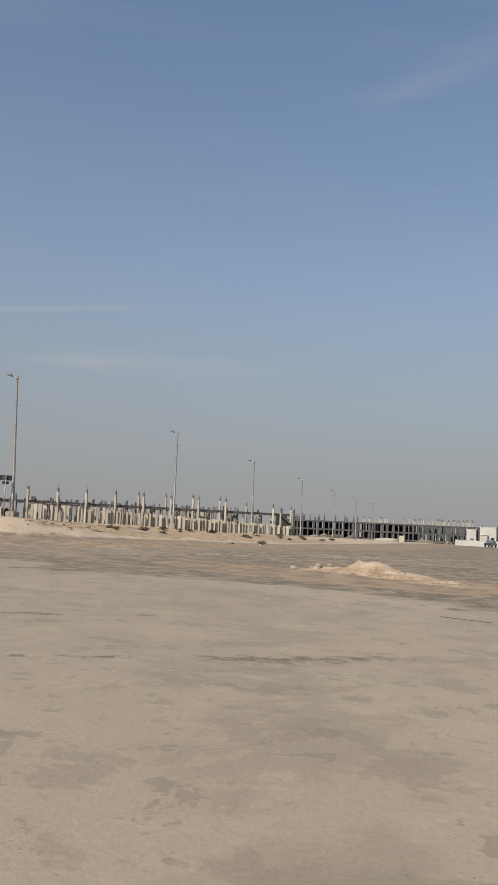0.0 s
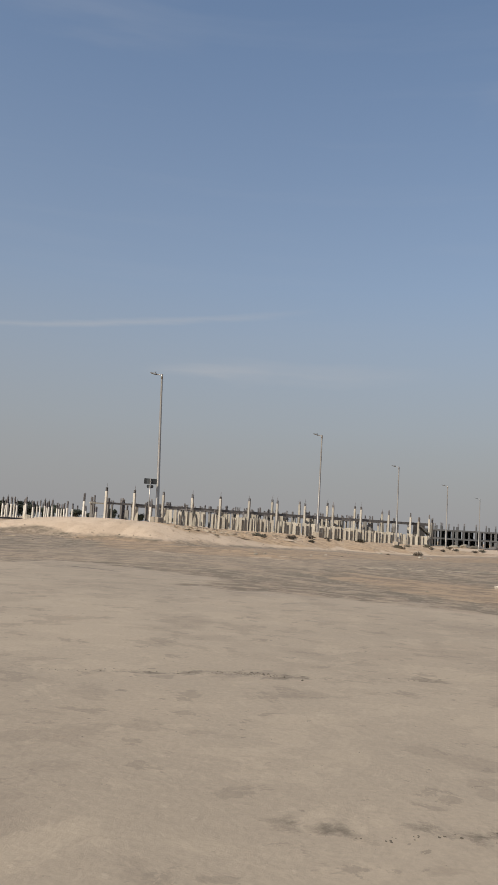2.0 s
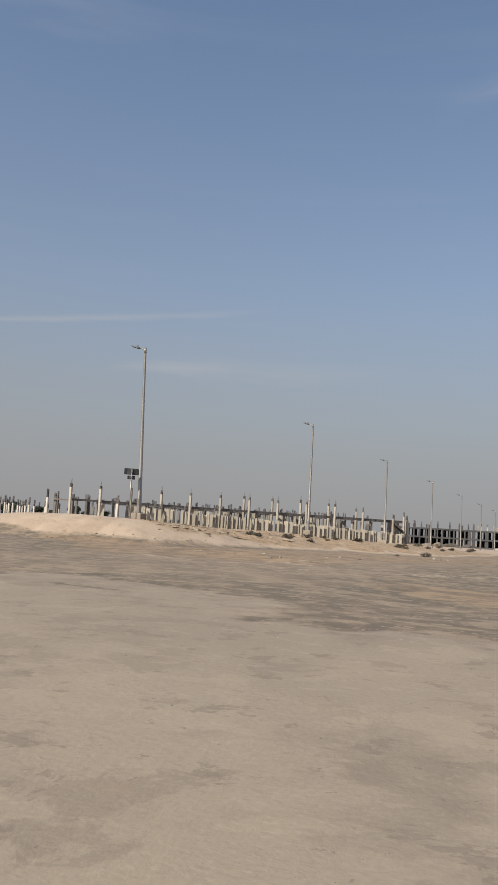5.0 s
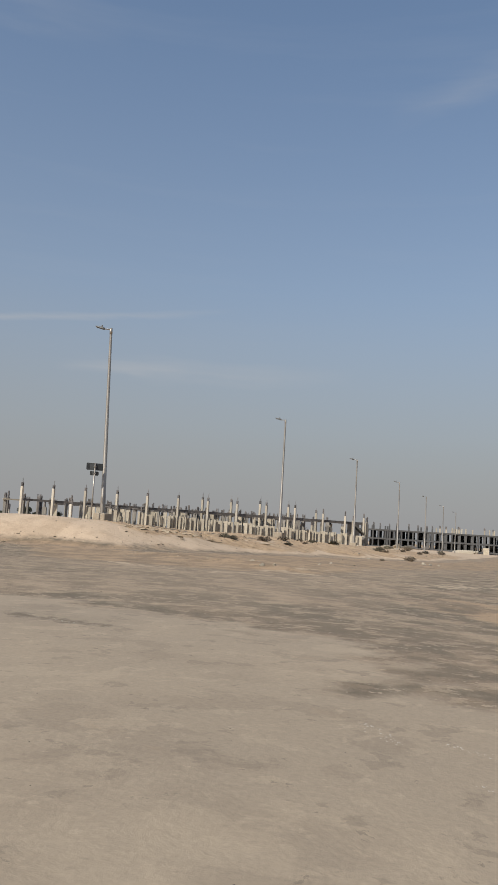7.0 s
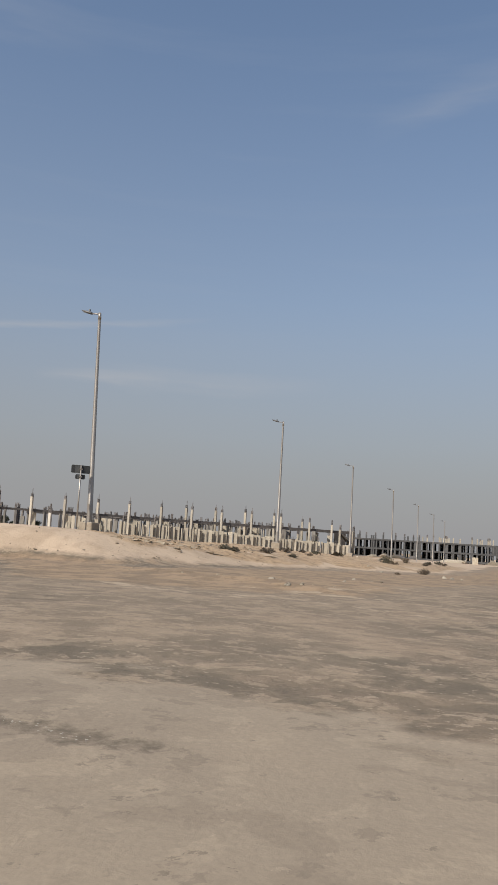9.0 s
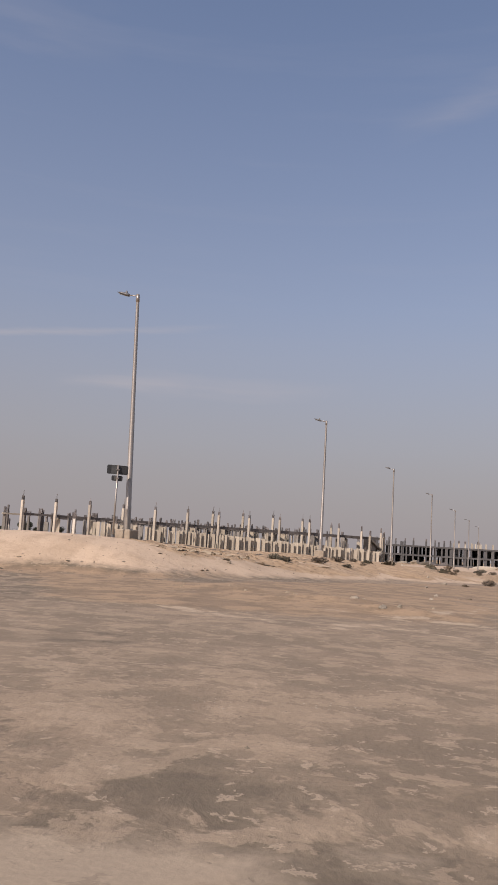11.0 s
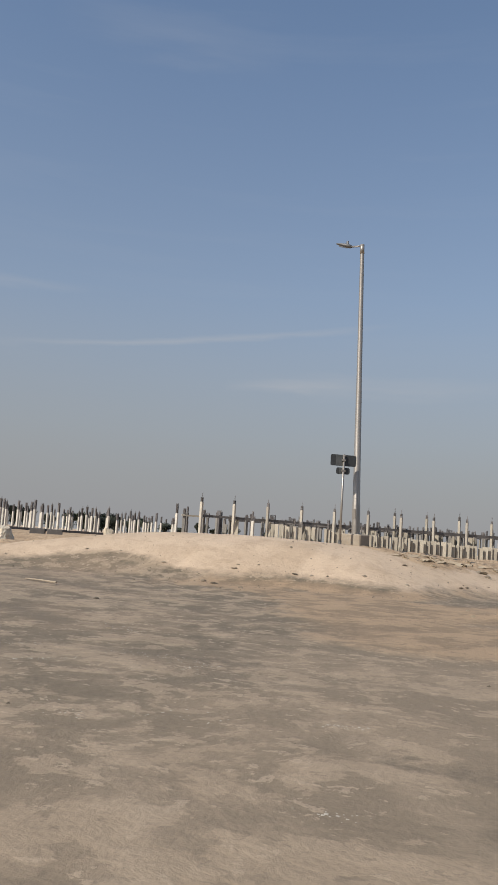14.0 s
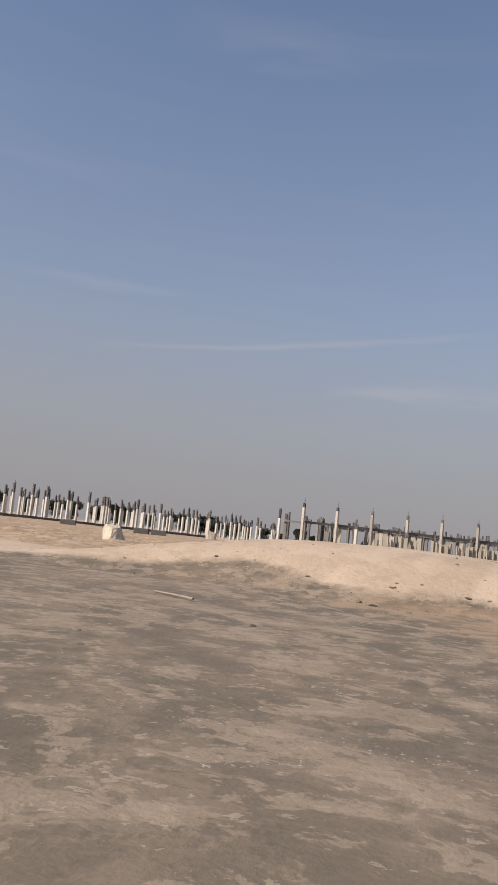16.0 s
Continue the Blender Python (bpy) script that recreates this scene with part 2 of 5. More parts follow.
def ground_material():
    m, n, l, b = shader("silt_and_sand", (0.3, 0.27, 0.22), 0.96)
    plain = n.new("ShaderNodeTexCoord").outputs["Object"]
    # the patterns are drawn out along the way that water ran and wheels went, and frayed at two sizes
    turn = n.new("ShaderNodeMapping")
    turn.inputs["Rotation"].default_value = (0, 0, radians(-27))
    l.new(plain, turn.inputs["Vector"])
    tc = turn.outputs["Vector"]
    for scale, reach in ((0.45, 0.7), (2.6, 0.16), (9.0, 0.05)):
        bend = n.new("ShaderNodeTexNoise")
        bend.inputs["Scale"].default_value, bend.inputs["Detail"].default_value = scale, 2.0
        l.new(plain, bend.inputs["Vector"])
        off = n.new("ShaderNodeVectorMath")
        off.operation = "MULTIPLY_ADD"
        off.inputs[1].default_value = (reach, reach, 0.0)
        l.new(bend.outputs["Color"], off.inputs[0])
        l.new(tc, off.inputs[2])
        tc = off.outputs["Vector"]

    def attribute(name):
        node = n.new("ShaderNodeVertexColor")
        node.layer_name = name
        sep = n.new("ShaderNodeSeparateColor")
        l.new(node.outputs["Color"], sep.inputs["Color"])
        return sep, node.outputs["Alpha"]

    soil, dry_alpha = attribute("soil")
    crust, damp_alpha = attribute("crust")
    big = tex_noise(n, l, 0.13, 5, 0.62, tc)
    mid = tex_noise(n, l, 0.50, 6, 0.60, tc)
    wisp = tex_noise(n, l, 1.15, 6, 0.62, tc)
    blot = tex_noise(n, l, 2.1, 6, 0.66, tc)
    flake = tex_noise(n, l, 6.0, 6, 0.70, tc)
    haze = tex_noise(n, l, 0.30, 3, 0.50, plain)
    small = tex_noise(n, l, 3.1, 6, 0.70, plain)
    fine = tex_noise(n, l, 26.0, 4, 0.70, plain)

    def ragged(mask, pattern, amount, lo, hi):
        """The edge of one kind of soil, frayed by a pattern."""
        add = n.new("ShaderNodeMath")
        add.operation = "MULTIPLY_ADD"
        add.inputs[1].default_value = amount
        l.new(pattern, add.inputs[0])
        sub = n.new("ShaderNodeMath")
        sub.operation = "SUBTRACT"
        l.new(mask, sub.inputs[0])
        sub.inputs[1].default_value = amount / 2
        l.new(sub.outputs[0], add.inputs[2])
        return ramp(n, l, add.outputs[0], lo, hi)

    def some(v):
        return (v, v, v)

    def laid(col, pattern, lo, hi, amount, tone, below=False):
        """A layer where the pattern lies above (or below) a level."""
        return mixed(n, l, ramp(n, l, pattern, lo, hi, *((some(amount), some(0)) if below else (some(0), some(amount)))), col, tone)

    sand = ragged(soil.outputs["Red"], blot, 0.9, 0.30, 0.70)
    pale = ragged(soil.outputs["Green"], mid, 2.0, 0.40, 0.60)
    ochre = ragged(soil.outputs["Blue"], wisp, 1.5, 0.24, 0.64)
    # damp grey silt, dried pale in torn patches, with dust blown over it
    silt = mixed(n, l, ramp(n, l, mid, 0.455, 0.525), (0.168, 0.151, 0.117), (0.218, 0.193, 0.150))
    silt = laid(silt, big, 0.52, 0.60, 0.40, (0.292, 0.240, 0.181))
    silt = laid(silt, wisp, 0.530, 0.560, 0.62, (0.345, 0.301, 0.233))
    silt = laid(silt, wisp, 0.430, 0.465, 0.80, (0.148, 0.133, 0.103), True)
    silt = laid(silt, haze, 0.52, 0.66, 0.38, (0.330, 0.272, 0.207))
    silt = laid(silt, blot, 0.548, 0.572, 0.60, (0.372, 0.326, 0.255))
    silt = laid(silt, blot, 0.415, 0.440, 0.60, (0.148, 0.133, 0.103), True)
    silt = laid(silt, flake, 0.600, 0.620, 0.65, (0.445, 0.400, 0.325))
    silt = laid(silt, flake, 0.378, 0.395, 0.55, (0.128, 0.113, 0.090), True)
    dusty = mixed(n, l, 0.30, silt, (0.365, 0.312, 0.242))
    silt = mixed(n, l, ragged(crust.outputs["Green"], mid, 1.6, 0.25, 0.75), silt, dusty)
    # smooth pale crust
    lot = mixed(n, l, ramp(n, l, big, 0.40, 0.60), (0.372, 0.340, 0.276), (0.326, 0.297, 0.242))
    lot = laid(lot, haze, 0.50, 0.66, 0.40, (0.405, 0.362, 0.288))
    lot = laid(lot, mid, 0.54, 0.60, 0.60, (0.288, 0.260, 0.212))
    lot = laid(lot, wisp, 0.565, 0.60, 0.52, (0.258, 0.232, 0.190))
    lot = laid(lot, wisp, 0.40, 0.43, 0.40, (0.415, 0.378, 0.304), True)
    lot = laid(lot, blot, 0.595, 0.615, 0.60, (0.235, 0.212, 0.174))
    lot = laid(lot, blot, 0.385, 0.405, 0.40, (0.425, 0.388, 0.312), True)
    lot = laid(lot, flake, 0.335, 0.350, 0.60, (0.180, 0.162, 0.132), True)
    lot = laid(lot, flake, 0.650, 0.665, 0.50, (0.470, 0.432, 0.354))
    col = mixed(n, l, pale, silt, lot)
    # ochre dirt before the bank
    dirt = mixed(n, l, ramp(n, l, wisp, 0.44, 0.54), (0.250, 0.204, 0.145), (0.350, 0.282, 0.199))
    dirt = laid(dirt, blot, 0.55, 0.575, 0.60, (0.385, 0.310, 0.215))
    dirt = laid(dirt, mid, 0.42, 0.47, 0.55, (0.190, 0.158, 0.118), True)
    dirt = laid(dirt, flake, 0.37, 0.395, 0.55, (0.140, 0.116, 0.084), True)
    dirt = laid(dirt, flake, 0.61, 0.635, 0.50, (0.430, 0.360, 0.262))
    col = mixed(n, l, ochre, col, dirt)
    # pale salt left along drying lines
    salty = n.new("ShaderNodeMath")
    salty.operation = "SUBTRACT"
    salty.inputs[0].default_value = 1.0
    l.new(dry_alpha, salty.inputs[1])
    col = mixed(n, l, ragged(salty.outputs[0], blot, 2.6, 0.58, 0.86), col, (0.445, 0.400, 0.318))
    # damp stains
    damp = n.new("ShaderNodeMath")
    damp.operation = "SUBTRACT"
    damp.inputs[0].default_value = 1.0
    l.new(damp_alpha, damp.inputs[1])
    col = mixed(n, l, ragged(damp.outputs[0], flake, 2.2, 0.36, 0.80), col, (0.158, 0.141, 0.112))
    # dust ground fine by wheels
    col = mixed(n, l, ragged(crust.outputs["Blue"], blot, 1.8, 0.30, 0.95), col, (0.365, 0.322, 0.256))
    # loose sand of the bank, with wind-blown streaks
    bank = mixed(n, l, ramp(n, l, mid, 0.42, 0.60), (0.560, 0.487, 0.390), (0.480, 0.412, 0.322))
    bank = laid(bank, haze, 0.48, 0.62, 0.45, (0.585, 0.515, 0.420))
    bank = laid(bank, wisp, 0.545, 0.60, 0.40, (0.425, 0.362, 0.280))
    bank = laid(bank, blot, 0.58, 0.60, 0.35, (0.400, 0.338, 0.258))
    bank = laid(bank, flake, 0.37, 0.39, 0.45, (0.34, 0.282, 0.212), True)
    bank = laid(bank, small, 0.34, 0.37, 0.40, (0.36, 0.30, 0.222), True)
    col = mixed(n, l, sand, col, bank)
    # yellow hardened crust, torn and cracked
    torn = ragged(crust.outputs["Red"], wisp, 1.4, 0.34, 0.62)
    hard = mixed(n, l, ramp(n, l, blot, 0.44, 0.56), (0.370, 0.292, 0.200), (0.510, 0.425, 0.306))
    hard = laid(hard, mid, 0.50, 0.56, 0.6, (0.480, 0.380, 0.256))
    hard = laid(hard, wisp, 0.42, 0.45, 0.6, (0.290, 0.225, 0.152), True)
    hard = laid(hard, flake, 0.405, 0.435, 0.8, (0.170, 0.134, 0.092), True)
    hard = laid(hard, small, 0.60, 0.65, 0.6, (0.56, 0.49, 0.38))
    col = mixed(n, l, torn, col, hard)
    col = mixed(n, l, 0.34, col, ramp(n, l, fine, 0.25, 0.75, some(0.62), some(1.28)), "MULTIPLY")
    col = mixed(n, l, 1.0, col, (0.885, 0.780, 0.690), "MULTIPLY")
    l.new(col, b.inputs["Base Color"])
    height = fine
    for weight, pattern in ((0.16, small), (0.8, flake), (0.7, blot)):
        step = n.new("ShaderNodeMath")
        step.operation = "MULTIPLY_ADD"
        step.inputs[1].default_value = weight
        l.new(height, step.inputs[0])
        l.new(pattern, step.inputs[2])
        height = step.outputs[0]
    both = n.new("ShaderNodeMath")
    both.operation = "MAXIMUM"
    l.new(sand, both.inputs[0])
    l.new(torn, both.inputs[1])
    rough = n.new("ShaderNodeMath")
    rough.operation = "MULTIPLY_ADD"
    rough.inputs[1].default_value, rough.inputs[2].default_value = 0.22, 0.30
    l.new(both.outputs[0], rough.inputs[0])
    calm = n.new("ShaderNodeMath")
    calm.operation = "MULTIPLY_ADD"
    calm.inputs[1].default_value = -0.16
    l.new(pale, calm.inputs[0])
    l.new(rough.outputs[0], calm.inputs[2])
    relief = n.new("ShaderNodeBump")
    relief.inputs["Distance"].default_value = 0.07
    l.new(calm.outputs[0], relief.inputs["Strength"])
    l.new(height, relief.inputs["Height"])
    l.new(relief.outputs["Normal"], b.inputs["Normal"])
    return m


M_GROUND = ground_material()


# ---------------------------------------------------------------- building blocks
class Geo:
    """Collects boxes, rods and lumps, and turns them into one mesh."""

    def __init__(self):
        self.v, self.f = [], []

    def add(self, verts, faces):
        k = len(self.v)
        self.v += [tuple(p) for p in verts]
        self.f += [tuple(k + i for i in f) for f in faces]
        return self

    def box(self, c, s, m=None):
        (x, y, z), (a, b, h) = c, (s[0] / 2, s[1] / 2, s[2] / 2)
        pts = [Vector((x + i * a, y + j * b, z + k * h)) for k in (-1, 1) for i, j in ((-1, -1), (1, -1), (1, 1), (-1, 1))]
        if m is not None:
            pts = [m @ p for p in pts]
        return self.add(pts, [(3, 2, 1, 0), (4, 5, 6, 7), (0, 1, 5, 4), (1, 2, 6, 5), (2, 3, 7, 6), (3, 0, 4, 7)])

    def post(self, c, w, d, z0, z1, bev=0.025):
        """An upright block with chamfered edges, a little chipped at its head."""
        a, b = w / 2, d / 2
        ring = [(-a + bev, -b), (a - bev, -b), (a, -b + bev), (a, b - bev), (a - bev, b), (-a + bev, b), (-a, b - bev), (-a, -b + bev)]
        pts = [(c[0] + x, c[1] + y, z0) for x, y in ring] + [(c[0] + x, c[1] + y, z1 - bev) for x, y in ring]
        pts += [(c[0] + x * 0.9, c[1] + y * 0.9, z1) for x, y in ring]
        f = [tuple(range(7, -1, -1)), tuple(range(16, 24))]
        for r in (0, 8):
            f += [(r + i, r + (i + 1) % 8, r + 8 + (i + 1) % 8, r + 8 + i) for i in range(8)]
        return self.add(pts, f)

    def rod(self, p, q, r0, r1=None, n=6):
        p, q, r1 = Vector(p), Vector(q), r0 if r1 is None else r1
        z = (q - p).normalized()
        x = z.orthogonal().normalized()
        y = z.cross(x)
        pts = [e + (x * math.cos(2 * math.pi * i / n) + y * math.sin(2 * math.pi * i / n)) * r for e, r in ((p, r0), (q, r1)) for i in range(n)]
        f = [(i, (i + 1) % n, n + (i + 1) % n, n + i) for i in range(n)] + [tuple(range(n - 1, -1, -1)), tuple(range(n, 2 * n))]
        return self.add(pts, f)

    def lump(self, c, s, rng, rough=0.25, sub=2):
        bm = bmesh.new()
        bmesh.ops.create_icosphere(bm, subdivisions=sub, radius=1.0)
        off = Vector((rng.uniform(0, 90), rng.uniform(0, 90), 0))
        pts = []
        for v in bm.verts:
            k = 1 + rough * (noise.noise(v.co * 1.1 + off) * 1.3 + noise.noise(v.co * 2.7 + off) * 0.6 + (0.45 * abs(noise.noise(v.co * 4.6 + off)) if sub > 3 else 0.0))
            pts.append((c[0] + v.co.x * k * s[0], c[1] + v.co.y * k * s[1], c[2] + v.co.z * k * s[2]))
        faces = [tuple(v.index for v in f.verts) for f in bm.faces]
        bm.free()
        return self.add(pts, faces)

    def mesh(self, name, material, smooth_angle=None):
        me = bpy.data.meshes.new(name)
        me.from_pydata(self.v, [], self.f)
        me.materials.append(material)
        if smooth_angle:
            me.shade_smooth()
        me.update()
        return me


def empty(name, m, label, category, group="", kind=""):
    ob = new(name)
    ob.matrix_world = m
    return tagged(ob, label, category, group, kind)


def part(name, mesh, parent, at=(0, 0, 0), label="", turn=0.0):
    ob = new(name, mesh)
    ob.parent = parent
    ob.matrix_basis = pose(*at, 0, 0, turn)
    return tagged(ob, label) if label else ob


# ---------------------------------------------------------------- the land
def smooth(a, b, v):
    v = min(1.0, max(0.0, (v - a) / (b - a)))
    return v * v * (3 - 2 * v)


def plane(x, y):
    """The lot and the land beyond: a plain that falls gently to the north-east and levels out far away."""
    cx, cy = min(90.0, max(-115.0, x)), min(195.0, max(-60.0, y))
    # the land sinks far out, below the added sheet that mirrors the haze
    far_drop = smooth(290, 420, math.hypot(x + 10, y - 40))
    return -1.50 - 0.0060 * cx - 0.0122 * cy - 0.13 * smooth(-4, -16, y) - 5.0 * far_drop


def toe_line(y):
    """How far east the foot of the sand bank reaches."""
    return 4.4 - 0.02 * min(y, 0) + 7.0 * smooth(0, 26, y) - 3.0 * smooth(40, 110, y) + 0.45 * math.sin(y * 0.31) + 0.3 * math.sin(y * 0.83)


def bank_inside(x, y):
    """Metres inside the toe of the sand bank (negative: on the lot)."""
    toe_y = -4.7 - 0.50 * (2 - x) if x > -9 else -10.2 - 0.12 * (-9 - x)
    a, b = toe_line(y) - x, (y - toe_y) * 0.88
    k = 1.6
    h = max(0.0, k - abs(a - b)) / k
    return min(a, b) - h * h * k * 0.25


def crest(x, y):
    """Height of the sand bank over the plain."""
    if y < 0:
        h = 1.05 - 0.012 * y
    elif y < 80:
        h = 1.05 + (0.22 - 1.05) * smooth(-12, 85, y)
    else:
        h = 0.22 * smooth(150, 80, y) if y < 150 else 0.0
    h += 0.19 * math.exp(-((x + 1.9) / 3.4) ** 2 - ((y + 2.3) / 5.0) ** 2)
    west = smooth(-4.6, -10.5, x)
    return h * (1 - west) + 0.10 * west * smooth(-45, -20, x)


def rise(x, y):
    d = bank_inside(x, y)
    return 0.62 * smooth(-0.8, max(4.2, toe_line(y) * 0.95), d) + 0.38 * smooth(-0.6, 2.4, d)


def level(x, y):
    return plane(x, y) + crest(x, y) * rise(x, y)


def fine_level(x, y):
    """The surface with its hummocks, ruts and wash lines."""
    z = level(x, y)
    r = rise(x, y)
    near = max(0.0, 1 - math.hypot(x - 8, y + 8) / 120)
    p = Vector((x, y, 0))
    lumps = noise.noise(p * 0.09) * 0.10 + noise.noise(p * 0.33) * 0.045
    z += lumps * (0.35 + 0.65 * r) * (0.3 + near)
    if -60 < x < -11:
        z += (noise.noise(p * 0.45) * 0.12 + noise.noise(p * 1.6) * 0.07) * smooth(-11, -15, x) * smooth(-7, -4, y)
    edge = r * (1 - r) * 4
    z += (noise.noise(p * 0.9) * 0.05 + noise.noise(p * 2.3) * 0.028) * (0.22 + edge * 0.45) * near
    if -2 < y < 60 and r > 0.1:
        torn = smooth(-2, 1.5, y) * smooth(60, 30, y) * smooth(0.45, 0.8, r)
        z += torn * (noise.noise(p * 1.1) * 0.07 + noise.noise(p * 2.6) * 0.06)
    if -4 < x < 4 and -11 < y < -2:
        z -= 0.035 * max(smooth(0.20, 0.05, w) for w in wheel_marks(x, y)[1:])
    for mx, my, sx, sy, h in MOUNDS:
        d = ((x - mx) / sx) ** 2 + ((y - my) / sy) ** 2
        if d < 6:
            z += h * math.exp(-d * 1.3) * (1 + 0.5 * noise.noise(p * 1.7) + 0.25 * noise.noise(p * 4.1))
    return z


def wheel_marks(x, y):
    """How far a spot lies from the dusty wheel track over the lot, and from the two ruts where it turns up the bank."""
    return [min(apart(x, y, *a, *b) for a, b in zip(line, line[1:])) for line in TRACKS]


# a straight track of two wheels, then the ruts
TRACKS = [((-0.4, -8.3), (1.0, -9.8), (6.8, -15.4), (9.5, -18.0), (14.5, -23.4)),
          ((2.6, -8.6), (0.9, -8.6), (-0.2, -8.1), (-0.9, -7.3), (-1.35, -6.3), (-1.5, -4.6)), ((-0.2, -9.0), (-0.8, -8.3), (-1.5, -7.4), (-1.9, -6.5), (-2.2, -5.4))]

# x, y, half widths, height
MOUNDS = [
    (27.3, -17.2, 1.25, 0.9, 0.42), (28.6, -18.3, 1.2, 0.7, 0.20), (25.6, -16.4, 0.9, 0.6, 0.16),
    (30.0, -19.9, 0.9, 0.7, 0.10), (10.6, -7.6, 2.2, 0.8, 0.14), (12.4, -8.6, 1.4, 0.6, 0.12),
    (7.5, -6.6, 2.0, 0.7, 0.10), (-13.5, -5.0, 2.2, 1.2, 0.16), (-17.5, -4.0, 2.6, 1.5, 0.2),
]


def axis(lo, hi, step, reach):
    mid = list(np.arange(lo, hi + step / 2, step))
    out, s = [], step
    p = hi
    while p < reach:
        s *= 1.22
        p += s
        out.append(p)
    back, s, p = [], step, lo
    while p > -reach:
        s *= 1.22
        p -= s
        back.append(p)
    return back[::-1] + mid + out


def apart(x, y, ax, ay, bx, by):
    """Distance of a spot from a stretch of line."""
    ux, uy = bx - ax, by - ay
    f = min(1.0, max(0.0, ((x - ax) * ux + (y - ay) * uy) / (ux * ux + uy * uy)))
    return math.hypot(x - ax - ux * f, y - ay - uy * f)


# drying lines of pale silt before the bank, and their half widths
DRY_LINES = [
    (((8.6, -12.6), (10.6, -13.1), (12.1, -13.6)), 0.32), (((12.1, -13.2), (12.2, -12.0), (13.1, -12.4), (14.6, -12.9), (17.0, -13.6)), 0.26),
    (((11.0, -9.6), (12.4, -9.9), (14.4, -10.0), (16.4, -10.2)), 0.3), (((12.7, -10.3), (13.9, -4.0)), 0.25), (((13.9, -3.8), (15.6, -5.9), (16.4, -5.5), (18.2, -6.4)), 0.25),
    (((17.7, -9.8), (19.3, -8.5), (21.5, -6.0), (24.5, -3.0), (28.0, 0.0)), 1.0), (((22.5, -2.5), (25.0, 1.5), (29.0, 6.0), (33.0, 8.5)), 1.3), (((24.4, -8.6), (27.4, -6.4), (31.5, -6.0)), 0.9),
]


# damp dark stains: two ends, half width
STAINS = [(24.1, -36.4, 26.2, -34.5, 0.07), (25.3, -35.2, 25.9, -34.7, 0.16), (26.4, -34.2, 27.0, -33.7, 0.14), (29.3, -37.0, 30.8, -35.8, 0.24), (27.6, -38.2, 28.5, -37.5, 0.14),
          (20.6, -25.5, 21.3, -25.2, 0.12), (15.2, -25.3, 16.4, -25.4, 0.22), (9.3, -17.5, 10.3, -17.25, 0.22), (10.1, -18.2, 10.8, -17.8, 0.22),
          (5.2, -15.9, 6.6, -15.45, 0.3), (1.4, -14.2, 3.4, -14.9, 0.35), (-3.0, -10.2, 0.4, -10.6, 0.5)]


